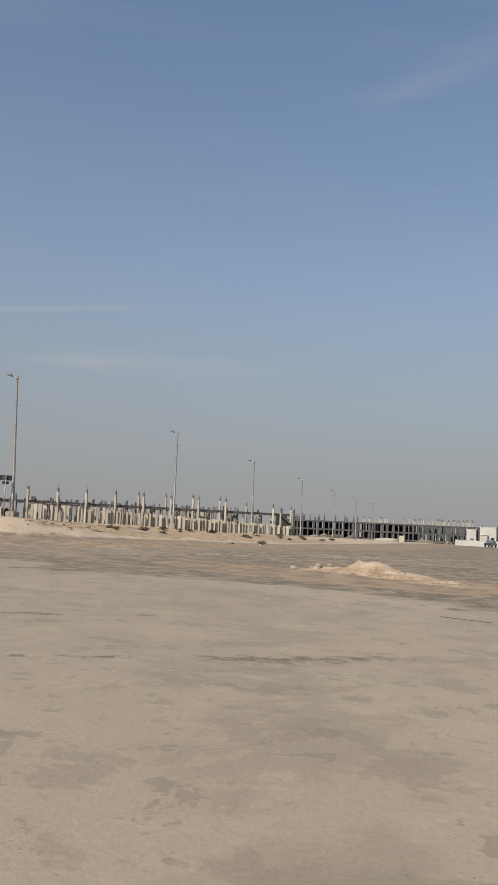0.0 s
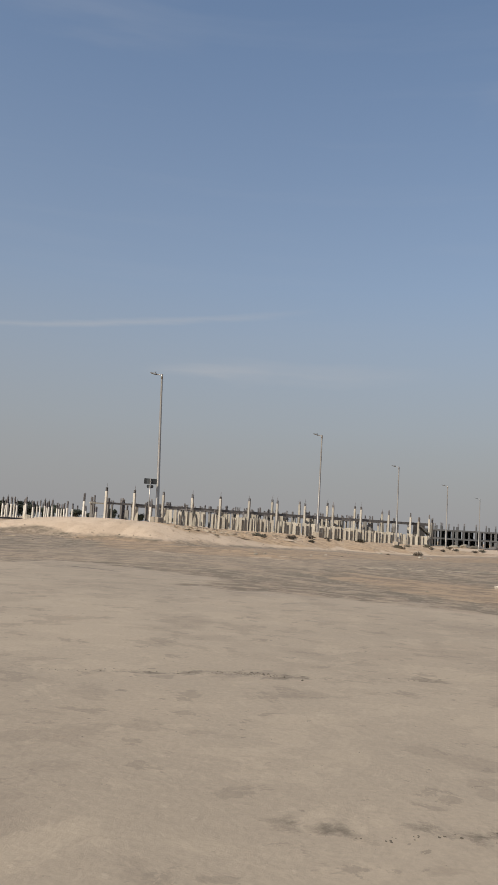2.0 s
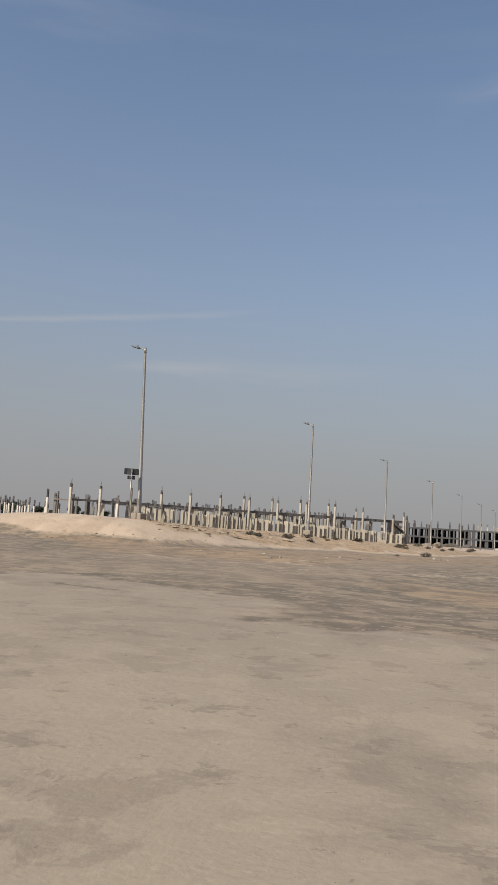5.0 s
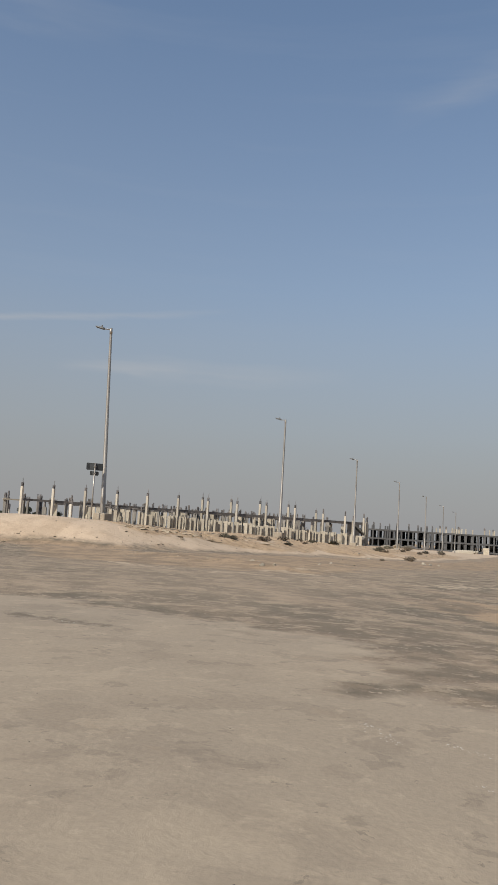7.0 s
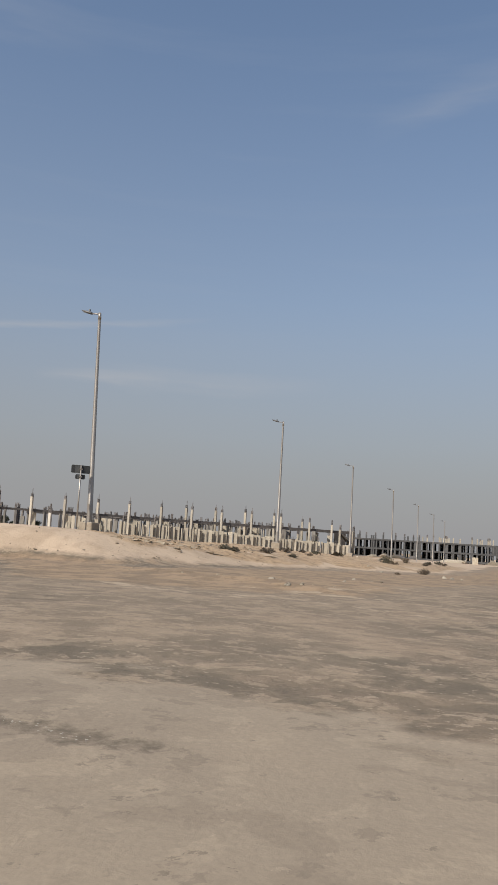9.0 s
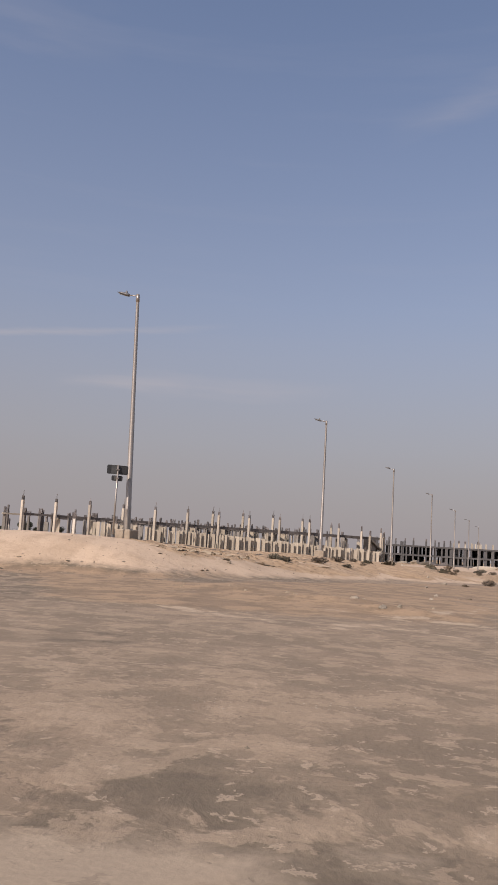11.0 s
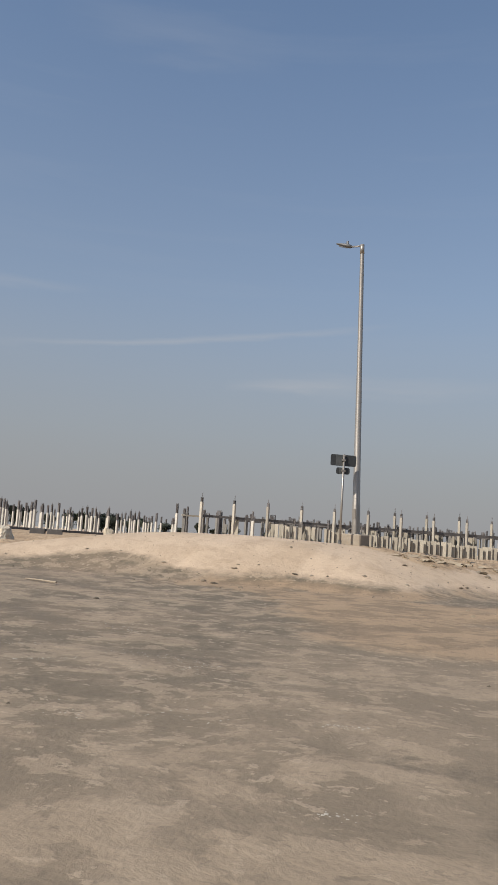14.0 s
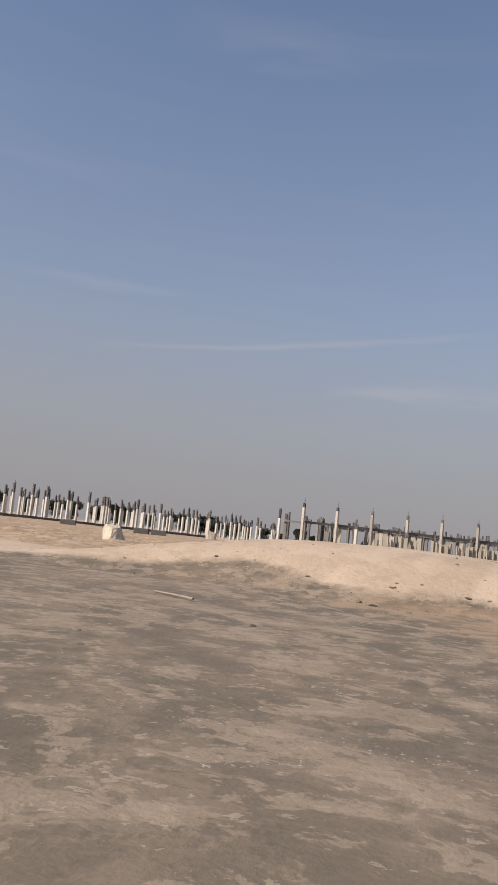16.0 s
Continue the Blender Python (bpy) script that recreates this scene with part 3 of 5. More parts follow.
def build_ground():
    xs, ys = axis(-27, 34, 0.18, 3800), axis(-39, 22, 0.18, 3800)
    nx, ny = len(xs), len(ys)
    verts = [(x, y, fine_level(x, y)) for y in ys for x in xs]
    faces = [(j * nx + i, j * nx + i + 1, (j + 1) * nx + i + 1, (j + 1) * nx + i) for j in range(ny - 1) for i in range(nx - 1)]
    me = bpy.data.meshes.new("ground")
    me.from_pydata(verts, [], faces)
    me.materials.append(M_GROUND)
    me.shade_smooth()
    soil = me.color_attributes.new("soil", "FLOAT_COLOR", "POINT")
    data = np.zeros((len(verts), 4), dtype=np.float32)
    data[:, 3] = 1
    crust = me.color_attributes.new("crust", "FLOAT_COLOR", "POINT")
    more = np.zeros((len(verts), 4), dtype=np.float32)
    more[:, 3] = 1
    for k, (x, y, z) in enumerate(verts):
        p = Vector((x, y, 0))
        wob = noise.noise(p * 0.35) * 1.1 + noise.noise(p * 1.1) * 0.55
        d = bank_inside(x, y) + wob * 0.28
        tongue = math.exp(-((x + 3.4) / 1.5) ** 2 - ((y + 6.9) / 0.9) ** 2)
        wide = 0.6 * smooth(2.0, 5.0, x)
        data[k, 0] = smooth(-0.4 - wide, 1.4 - wide, d - 1.0 * tongue)
        heap = max(math.exp(-(((x - a) / (sx * 1.3)) ** 2 + ((y - b) / (sy * 1.3)) ** 2)) for a, b, sx, sy, h in MOUNDS[:4] + MOUNDS[7:])
        data[k, 0] = max(data[k, 0], 0.85 * smooth(0.35, 0.8, heap + wob * 0.1))
        # the smooth pale part of the lot lies south and east of this line
        line = min(-(y + 24.1 + 0.22 * (x - 17)), (x - 14.4) * 0.86 - (y + 24.0) * 0.5)
        data[k, 1] = smooth(-1.8, 1.8, line + wob * 1.5 + 1.6 * noise.noise(p * 0.12))
        reach = 1.8 + 8.0 * smooth(0, 8, x)
        band = smooth(-reach - 1.5, -reach + 1.5, d) * (1 - smooth(-0.5, 0.8, d))
        data[k, 2] = band * smooth(0.0, 0.45, 0.5 + wob * 0.35) * smooth(-3.0, 0.5, x)
        spread = math.exp(-((x - 26.5) / 8.5) ** 2 - ((y + 19.5 + 0.35 * (x - 26.5)) / 5.0) ** 2)
        data[k, 2] = max(data[k, 2], 0.75 * smooth(0.15, 0.75, spread + wob * 0.15))
        inner = 0.9 - 1.0 * smooth(3, 8, y)
        torn = smooth(-1.6, 0.6, y) * smooth(75, 40, y) * smooth(inner, inner + 1.1, d)
        rough_west = smooth(-11.0, -14.0, x) * smooth(-70, -40, x) * smooth(-7.5, -5.0, y)
        more[k, 0] = max(torn * smooth(0.05, 0.45, 0.5 + wob * 0.5), 0.9 * rough_west * smooth(0.1, 0.5, 0.5 + wob * 0.5), 0.9 * smooth(0.12, 0.5, heap + wob * 0.12) * (1 - 0.8 * smooth(0.72, 0.92, heap)))
        more[k, 1] = smooth(4, 9, x) * smooth(19, 15, x) * smooth(-24, -19, y)
        if x > 3:
            data[k, 2] *= 1 - smooth(3, 5, x) * smooth(-2.2, -1.2, d)
        if -6 < x < 16 and -25 < y < -3:
            both = (wheel_marks(x, y), wheel_marks(x + 1.06, y + 1.06))
            more[k, 2] = max(0.42 * max(smooth(0.42, 0.08, m[0]) for m in both), 0.45 * max(smooth(0.35, 0.1, abs(w - 0.25)) for w in both[0][1:]))
        for ax, ay, bx, by, wide in STAINS:
            if min(ax, bx) - 1 < x < max(ax, bx) + 1 and min(ay, by) - 1 < y < max(ay, by) + 1:
                gap = apart(x, y, ax, ay, bx, by) + 0.22 * abs(noise.noise(p * 2.1)) + 0.12 * noise.noise(p * 5.3)
                more[k, 3] = min(more[k, 3], 1 - 0.75 * smooth(wide * 1.9, wide * 0.2, gap))
        for line_, wide in DRY_LINES:
            if not (7 < x < 36 and -15 < y < 12):
                break
            near_ = min(apart(x, y, *a, *b) for a, b in zip(line_, line_[1:]))
            if near_ < wide * 3:
                dry = 0.68 * smooth(wide * 2.6, 0.0, near_ + wob * 0.15)
                data[k, 3] = min(data[k, 3], 1 - dry)
        west = smooth(-11.5, -14, x) * smooth(-75, -45, x) * smooth(-8, -5, y)
        if west > 0:
            data[k, 0] *= 1 - 0.75 * west * smooth(0.3, 0.7, 0.5 + wob * 0.5)
            data[k, 2] = max(data[k, 2], 0.85 * west)
    soil.data.foreach_set("color", data.ravel())
    crust.data.foreach_set("color", more.ravel())
    ob = new("ground", me)
    return tagged(ob, "pale sandy lot with damp silt patches and a sand bank", "ground", kind="structure")


ground = build_ground()


def build_haze_sheet():
    # made-up glossy sheet: mirrors the low sky so far land looks hazy
    m, n, l, b = shader("haze_mirror", (0.34, 0.34, 0.335), 0.06)
    me = bpy.data.meshes.new("water")
    me.from_pydata([(-4500, -4500, -6.6), (4500, -4500, -6.6), (4500, 4500, -6.6), (-4500, 4500, -6.6)], [], [(0, 1, 2, 3)])
    me.materials.append(m)
    tagged(new("water", me), "added smooth sheet far off that mirrors the low sky as haze", "water", kind="structure")


build_haze_sheet()


def settle(x, y):
    return fine_level(x, y)


# ---------------------------------------------------------------- street lamps
def lamp_meshes():
    pole = Geo()
    n = 12
    rings = [(0.0, 0.128), (0.9, 0.124), (0.92, 0.116), (4.4, 0.090), (4.42, 0.086), (8.890, 0.062), (9.03, 0.062)]
    pts = [(r * math.cos(2 * math.pi * i / n), r * math.sin(2 * math.pi * i / n), z) for z, r in rings for i in range(n)]
    f = [(k * n + i, k * n + (i + 1) % n, (k + 1) * n + (i + 1) % n, (k + 1) * n + i) for k in range(len(rings) - 1) for i in range(n)]
    f.append(tuple(range((len(rings) - 1) * n, len(rings) * n)))
    pole.add(pts, f)
    plate = Geo().box((0, 0, 0.012), (0.34, 0.34, 0.024))
    for a, b in ((1, 1), (1, -1), (-1, 1), (-1, -1)):
        plate.rod((a * 0.13, b * 0.13, 0.02), (a * 0.13, b * 0.13, 0.075), 0.016, n=6)
    hatch = Geo().box((0, -0.120, 0.62), (0.09, 0.02, 0.30))
    collar = Geo().rod((0, 0, 8.76), (0, 0, 9.05), 0.074, 0.070, 10).rod((0, 0, 9.05), (0, 0, 9.07), 0.05, 0.03, 10)
    arm = Geo().rod((0.02, 0, 9.000), (-0.44, 0, 9.050), 0.030, 0.027, 8)
    head = Geo()
    secs = [(-0.38, 0.05, 0.05, 9.050), (-0.46, 0.095, 0.070, 9.075), (-0.60, 0.135, 0.062, 9.115), (-0.80, 0.125, 0.038, 9.175), (-0.90, 0.07, 0.020, 9.205)]
    ring = []
    for x, w, h, z in secs:
        ring += [(x, w * math.cos(t), z + h * math.sin(t)) for t in [2 * math.pi * i / 10 for i in range(10)]]
    f = [(k * 10 + i, k * 10 + (i + 1) % 10, (k + 1) * 10 + (i + 1) % 10, (k + 1) * 10 + i) for k in range(4) for i in range(10)]
    head.add(ring, f + [tuple(range(9, -1, -1)), tuple(range(40, 50))])
    lens = Geo().box((0, 0, 0), (0.26, 0.15, 0.02), pose(-0.68, 0, 9.085, 0, 16, 0))
    sensor = Geo().rod((-0.52, 0, 9.13), (-0.52, 0, 9.235), 0.046, 0.038, 10)
    return (pole.mesh("pole", M_GALVANISED, True), plate.mesh("base_plate", M_GALVANISED), hatch.mesh("hatch", M_GALVANISED),
            collar.mesh("collar", M_GALVANISED, True), arm.mesh("arm", M_GALVANISED, True), head.mesh("lamp_head", M_LAMP, True),
            lens.mesh("lens", M_GLASS_LENS), sensor.mesh("light_sensor", M_LAMP))


def build_lamps():
    names = ("pole", "base_plate", "hatch", "collar", "arm", "lamp_head", "lens", "light_sensor")
    block = Geo().post((0, 0), 0.66, 0.62, -0.75, 0.0, 0.03)
    plinth = block.mesh("plinth", M_PLINTH)
    meshes = lamp_meshes()
    first = None
    for k, (x, y, z, tilt) in enumerate(LAMPS):
        m = pose(x, y, z, tilt, 0, 0)
        if first is None:
            first = empty("street_lamp", m, "galvanised street lamp post with one arm on the sand bank", "street lamp", "street lamps")
            kids = {}
            for name, me in zip(names, meshes):
                over = kids["lamp_head"] if name in ("lens", "light_sensor") else first
                kids[name] = part(name, me, over, label="dark grey lamp head" if name == "lamp_head" else "")
        else:
            copy_thing(first, m)
        b = new("concrete_plinth", plinth)
        b.matrix_world = pose(x, y, z, 0, 0, -2 + k * 1.5)
        tagged(b, "square concrete plinth under a street lamp, chipped edges", "plinth", "lamp plinths")


M_PLINTH = surface("plinth_concrete", (0.344, 0.291, 0.226), (0.271, 0.226, 0.172), 0.93, grain=10, stain=2.0, relief=0.02)
# foot of the post on its plinth, and its lean
LAMPS = [
    (0.0, 0.0, 0.0, 3.4), (-0.59, 26.68, -0.52, 0.0), (-1.14, 51.74, -1.25, 0.0), (-1.36, 75.74, -1.95, 0.0),
    (-1.7, 99.0, -2.62, 0.0), (-2.6, 123.5, -3.05, 0.0), (-3.6, 148.0, -3.4, 0.0),
]
build_lamps()


def build_sign():
    x, y = -0.11, -0.80
    z = settle(x, y)
    top = 2.37
    sign = empty("road_sign", pose(x, y, z, 0, 0, 44), "dark backs of two road sign boards on a thin steel post", "road sign")
    h = top - z
    part("post", Geo().rod((0, 0, -0.3), (0, 0, h), 0.036, 0.034, 10).mesh("post", M_GALVANISED, True), sign)
    part("foot", Geo().rod((0, 0, -0.02), (0, 0, 0.10), 0.055, 0.055, 10).mesh("foot", M_LAMP), sign)
    for name, zc, w, hh in (("sign_board", h - 0.18, 0.80, 0.34), ("small_board", h - 0.50, 0.42, 0.20)):
        g = Geo()
        r = 0.05
        ring = []
        for cx, cz, a0 in ((w / 2 - r, hh / 2 - r, 0), (-w / 2 + r, hh / 2 - r, 90), (-w / 2 + r, -hh / 2 + r, 180), (w / 2 - r, -hh / 2 + r, 270)):
            ring += [(cx + r * math.cos(radians(a0 + t)), cz + r * math.sin(radians(a0 + t))) for t in (0, 30, 60, 90)]
        n = len(ring)
        pts = [(a, 0.045, zc + b) for a, b in ring] + [(a, 0.060, zc + b) for a, b in ring]
        g.add(pts, [tuple(range(n)), tuple(range(2 * n - 1, n - 1, -1))] + [(i, n + i, n + (i + 1) % n, (i + 1) % n) for i in range(n)])
        board = part(name, g.mesh(name, M_SIGN_BACK), sign)
        part("stiffener", Geo().box((-w * 0.17, 0.035, zc), (w * 0.26, 0.012, hh * 0.96)).mesh("stiffener", M_SIGN_MID), board)
        part("bracket", Geo().box((0, 0.005, zc), (0.11, 0.085, 0.05)).mesh("bracket", M_GALVANISED), board)


build_sign()


# ---------------------------------------------------------------- columns
def cage_mesh(w, d, h, bars=8, splay=0.0, spike=0.5, seed=1):
    """Steel bars that stand out of a column's head, tied with stirrups."""
    rng = random.Random(seed)
    g = Geo()
    a, b = w / 2 - 0.05, d / 2 - 0.05
    spots = [(-a, -b), (a, -b), (a, b), (-a, b), (0, -b), (0, b), (-a, 0), (a, 0)][:bars]
    spots += [(-a * 0.5, -b), (a * 0.5, b), (a * 0.5, -b), (-a * 0.5, b)]
    for x, y in spots:
        k = 1 + splay * rng.uniform(-1, 1)
        top = h * rng.uniform(0.9, 1.02)
        g.rod((x, y, -0.1), (x * k + rng.uniform(-0.02, 0.02), y * k + rng.uniform(-0.02, 0.02), top), 0.026, 0.022, 4)
    for x, y in ((a * 0.4, 0), (-a * 0.2, b * 0.3)):
        if spike:
            g.rod((x, y, 0), (x + rng.uniform(-0.03, 0.03), y, h + spike * rng.uniform(0.6, 1.0)), 0.030, 0.022, 4)
    z = 0.06
    while z < h * 0.82:
        for sx, sy, px, py in ((2 * a, 0.03, 0, -b), (2 * a, 0.03, 0, b), (0.03, 2 * b, -a, 0), (0.03, 2 * b, a, 0)):
            g.box((px, py, z), (sx + 0.03, sy, 0.032))
        z += 0.11
    return g.mesh("rebar", M_REBAR)


def shaft_mesh(w, d, h, mat):
    """A column shaft with its head at z = 0, so that its foot may reach down into uneven ground."""
    g = Geo().post((0, 0), w, d, -h, -h * 0.48, 0.02)
    g.post((0.006, -0.004), w * 0.985, d * 0.985, -h * 0.48 - 0.01, 0.0, 0.02)
    return g.mesh("shaft", mat)


def build_row_house():
    """The nearer shell: front columns tied by a beam, blade columns of the ground floor, and the rows behind."""
    rng = random.Random(5)
    ang = math.degrees(math.atan2(AU.y, AU.x))
    house = empty("unfinished_building", pose(A0.x, A0.y, 0, 0, 0, ang), "unfinished concrete row house shell, bare columns, beams and rusty steel bars", "unfinished building")

    def local(s, n):
        return A0.x + AU.x * s + AN.x * n, A0.y + AU.y * s + AN.y * n

    def foot(s, n):
        x, y = local(s, n)
        return level(x, y)

    tall = shaft_mesh(0.44, 0.46, 8.4, M_CONCRETE_TALL)
    white = shaft_mesh(0.50, 0.40, 6.0, M_WHITE_COLUMN)
    tall_raw = shaft_mesh(0.44, 0.44, 8.4, M_CONCRETE)
    cages = [cage_mesh(0.42, 0.42, 0.75, 8, 0.1, 0.95, 11), cage_mesh(0.42, 0.42, 0.62, 8, 0.12, 1.0, 12), cage_mesh(0.44, 0.40, 0.70, 8, 0.05, 0.7, 13)]
    low_cages = [cage_mesh(0.5, 0.3, 0.95, 8, 0.08, 0.0, 14), cage_mesh(0.8, 0.3, 0.85, 8, 0.06, 0.0, 15), cage_mesh(0.32, 0.32, 1.15, 8, 0.08, 0.0, 16)]

    def column(mesh, s, n, top, cage=None, turn=0.0):
        c = part("column", mesh, house, (s, n, top), turn=turn - ang + rng.uniform(-2, 2))
        if cage:
            part("rebar", cage, c)

    # front columns, tied by the long beam
    for i, b in enumerate(BAYS):
        s = b * BAY
        top = 4.45 if i < 10 else (3.75, 3.55, 3.35)[i - 10]
        column(tall, s, 0.0, top + rng.uniform(-0.08, 0.08), cages[i % 3] if i < 10 else low_cages[2])
        if 6 <= i <= 10:
            column(tall_raw, s - 0.2, 1.9 + 0.1 * (i - 6), (4.75 if i < 10 else 3.7) + rng.uniform(-0.1, 0.1), cages[(i + 1) % 3])
    end = BAYS[-1] * BAY
    beams = [(0.4, 24.0, 0.55, 1.98, 2.36), (23.6, 44.0, 0.65, 1.90, 2.34), (43.6, end - 8.0, 0.7, 1.84, 2.36), (end - 8.4, end + 0.2, 0.7, 1.75, 2.35)]
    for s0, s1, n, z0, z1 in beams:
        part("beam", Geo().box(((s0 + s1) / 2, n, (z0 + z1) / 2), (s1 - s0, 0.4, z1 - z0)).mesh("beam", M_CONCRETE_DARK_SHADE), house)
    for n, s0, s1 in ((7.2, 16.0, end - 3), (13.5, 10.0, end - 5), (20.0, 26.0, end - 6)):
        part("beam", Geo().box(((s0 + s1) / 2, n, 2.1), (s1 - s0, 0.4, 0.55)).mesh("beam", M_CONCRETE_DARK_SHADE), house)
    for i in range(3, len(BAYS) - 1):
        s = BAYS[i] * BAY + 0.3
        part("cross_beam", Geo().box((s, 7.3, 2.08), (0.35, 12.6, 0.5)).mesh("cross_beam", M_CONCRETE_DARK_SHADE), house)
    # blade columns of the ground floor, each bay a few, wide face to the road
    widths = [0.45, 0.62, 0.80, 0.95, 1.10]
    blades = {w: shaft_mesh(w, 0.17, 4.6, M_CONCRETE) for w in widths}
    raw = {w: shaft_mesh(w, 0.26, 5.4, M_CONCRETE_RAW) for w in widths}
    s = 13.5
    while s < end - 1.2:
        w = rng.choice(widths)
        front = -rng.uniform(0.7, 1.2)
        t = s / end
        top = 2.0 - 0.0335 * s + rng.uniform(-0.26, 0.14)
        column(blades[w], s, front, top, low_cages[rng.randrange(3)] if rng.random() < 0.12 else None, rng.choice((14, 14, 14, 14, 14, 14, 104)))
        s += w + (rng.uniform(0.25, 1.0) if s < 22 else rng.choice((0.02, 0.05, 0.08, 0.12, 0.35)))
    # second line just behind the beam, taller, with bars above it
    s = 1.6
    while s < end - 1.0:
        w = rng.choice(widths[:4])
        n = rng.choice((2.6, 4.4, 6.0)) + rng.uniform(-0.4, 0.4)
        if s > 17 or rng.random() < 0.22:
            column((raw if rng.random() < 0.45 else blades)[w], s, n, 1.9 + rng.uniform(-0.9, 0.15), low_cages[rng.randrange(3)] if rng.random() < 0.75 else None, rng.choice((0, 0, 90)))
        s += rng.uniform(0.9, 2.3) * (1.7 if s < 14 else 1.0)
    for n in (9.5, 14.0, 19.0, 24.5):
        s = 9.0 + rng.uniform(0, 3)
        while s < end - 2.5:
            column(raw[rng.choice(widths[:3])], s, n + rng.uniform(-0.5, 0.5), 2.25 + rng.uniform(-0.2, 0.35), low_cages[rng.randrange(3)] if rng.random() < 0.92 else None, rng.choice((0, 90)))
            s += rng.uniform(2.2, 4.2) if s > 26 else rng.uniform(3.5, 6.5)
    # open bays at the near end
    # columns standing in shade: the shade is put into their dark colour
    slim = shaft_mesh(0.34, 0.34, 6.5, M_CONCRETE_DARK_SHADE)
    dark = shaft_mesh(0.52, 0.40, 6.5, M_CONCRETE_DARK_SHADE)
    for s, n, top, mesh, cage in ((-2.1, 2.4, 2.3, raw[0.62], low_cages[0]), (-1.2, 3.6, 2.5, slim, low_cages[2]), (0.9, 1.6, 2.4, raw[0.45], low_cages[1]), (1.5, 2.8, 2.3, slim, low_cages[0]), (2.4, 7.0, 2.5, slim, low_cages[2]),
                                  (5.0, 5.0, 2.6, dark, low_cages[1]), (5.6, 5.6, 2.3, dark, low_cages[0]), (9.2, -0.4, 1.9, white, low_cages[1]), (11.2, 5.0, 2.4, dark, low_cages[1]), (11.9, 6.2, 2.6, dark, low_cages[2]),
                                  (14.2, 7.0, 1.9, raw[0.62], low_cages[0]), (15.6, 5.5, 2.5, dark, low_cages[1]), (16.2, 8.0, 2.4, dark, low_cages[0]), (17.6, 1.0, 1.9, raw[0.62], low_cages[0]), (20.5, 4.5, 2.6, dark, low_cages[1])):
        column(mesh, s, n, top, cage)
    # a broad blade leans against each of the nearer front columns
    for i in range(1, 7):
        column(blades[(0.95, 1.10, 0.80)[i % 3]], BAYS[i] * BAY + 0.85, 1.1, 1.72 + 0.06 * (i % 3), low_cages[1] if i % 2 else None, 14)
    for i in range(2, 9):
        for shift, w, n in ((2.3, 0.95, 2.0), (3.9, 0.80, 3.2)):
            column(blades[w], BAYS[i] * BAY + shift + rng.uniform(-0.4, 0.4), n, 1.75 + rng.uniform(-0.25, 0.1), low_cages[1] if rng.random() < 0.6 else None, 14)
    part("beam", Geo().box((-0.9, 2.2, 2.05), (3.4, 0.35, 0.26)).mesh("beam", M_CONCRETE), house)
    # stair tower at the far end: side wall, its shade put into the dark colour, with two flights across it
    zf = foot(end, 3)
    for k in range(2):
        g = Geo()
        for step in range(10):
            sx = -3.4 + step * 0.30
            rise_z = zf + 0.2 + k * 2.6 + (step * 0.20 if k == 0 else (9 - step) * 0.20)
            g.box((end + sx + 0.6, -0.2 + 0.3 * k, rise_z), (0.34, 1.2, 0.30))
        part("stair_flight", g.mesh("stair_flight", M_CONCRETE_RAW), house)
    part("wall", Geo().box((end - 1.3, 2.2, (zf + 2.0) / 2 + 0.1), (3.6, 0.2, 2.0 - zf)).mesh("wall", M_CONCRETE_DARK_SHADE), house)
    for s, n, top in ((end - 3.6, -0.3, 2.6), (end + 1.6, 0.6, 2.6), (end + 2.6, 2.0, 2.4), (end - 2.2, 1.0, 2.6)):
        column(tall_raw, s, n, top, low_cages[2])


A0, A_END = Vector((-70.07, 82.42, 0)), Vector((-48.74, 114.75, 0))
AU = (A_END - A0).normalized()
AN = Vector((-AU.y, AU.x, 0))
BAY = (A_END - A0).length / 6
BAYS = [0, 0.90, 1.86, 2.86, 3.86, 4.93, 6.01, 7.12, 8.29, 9.50, 10.75, 11.77, 12.67]
build_row_house()


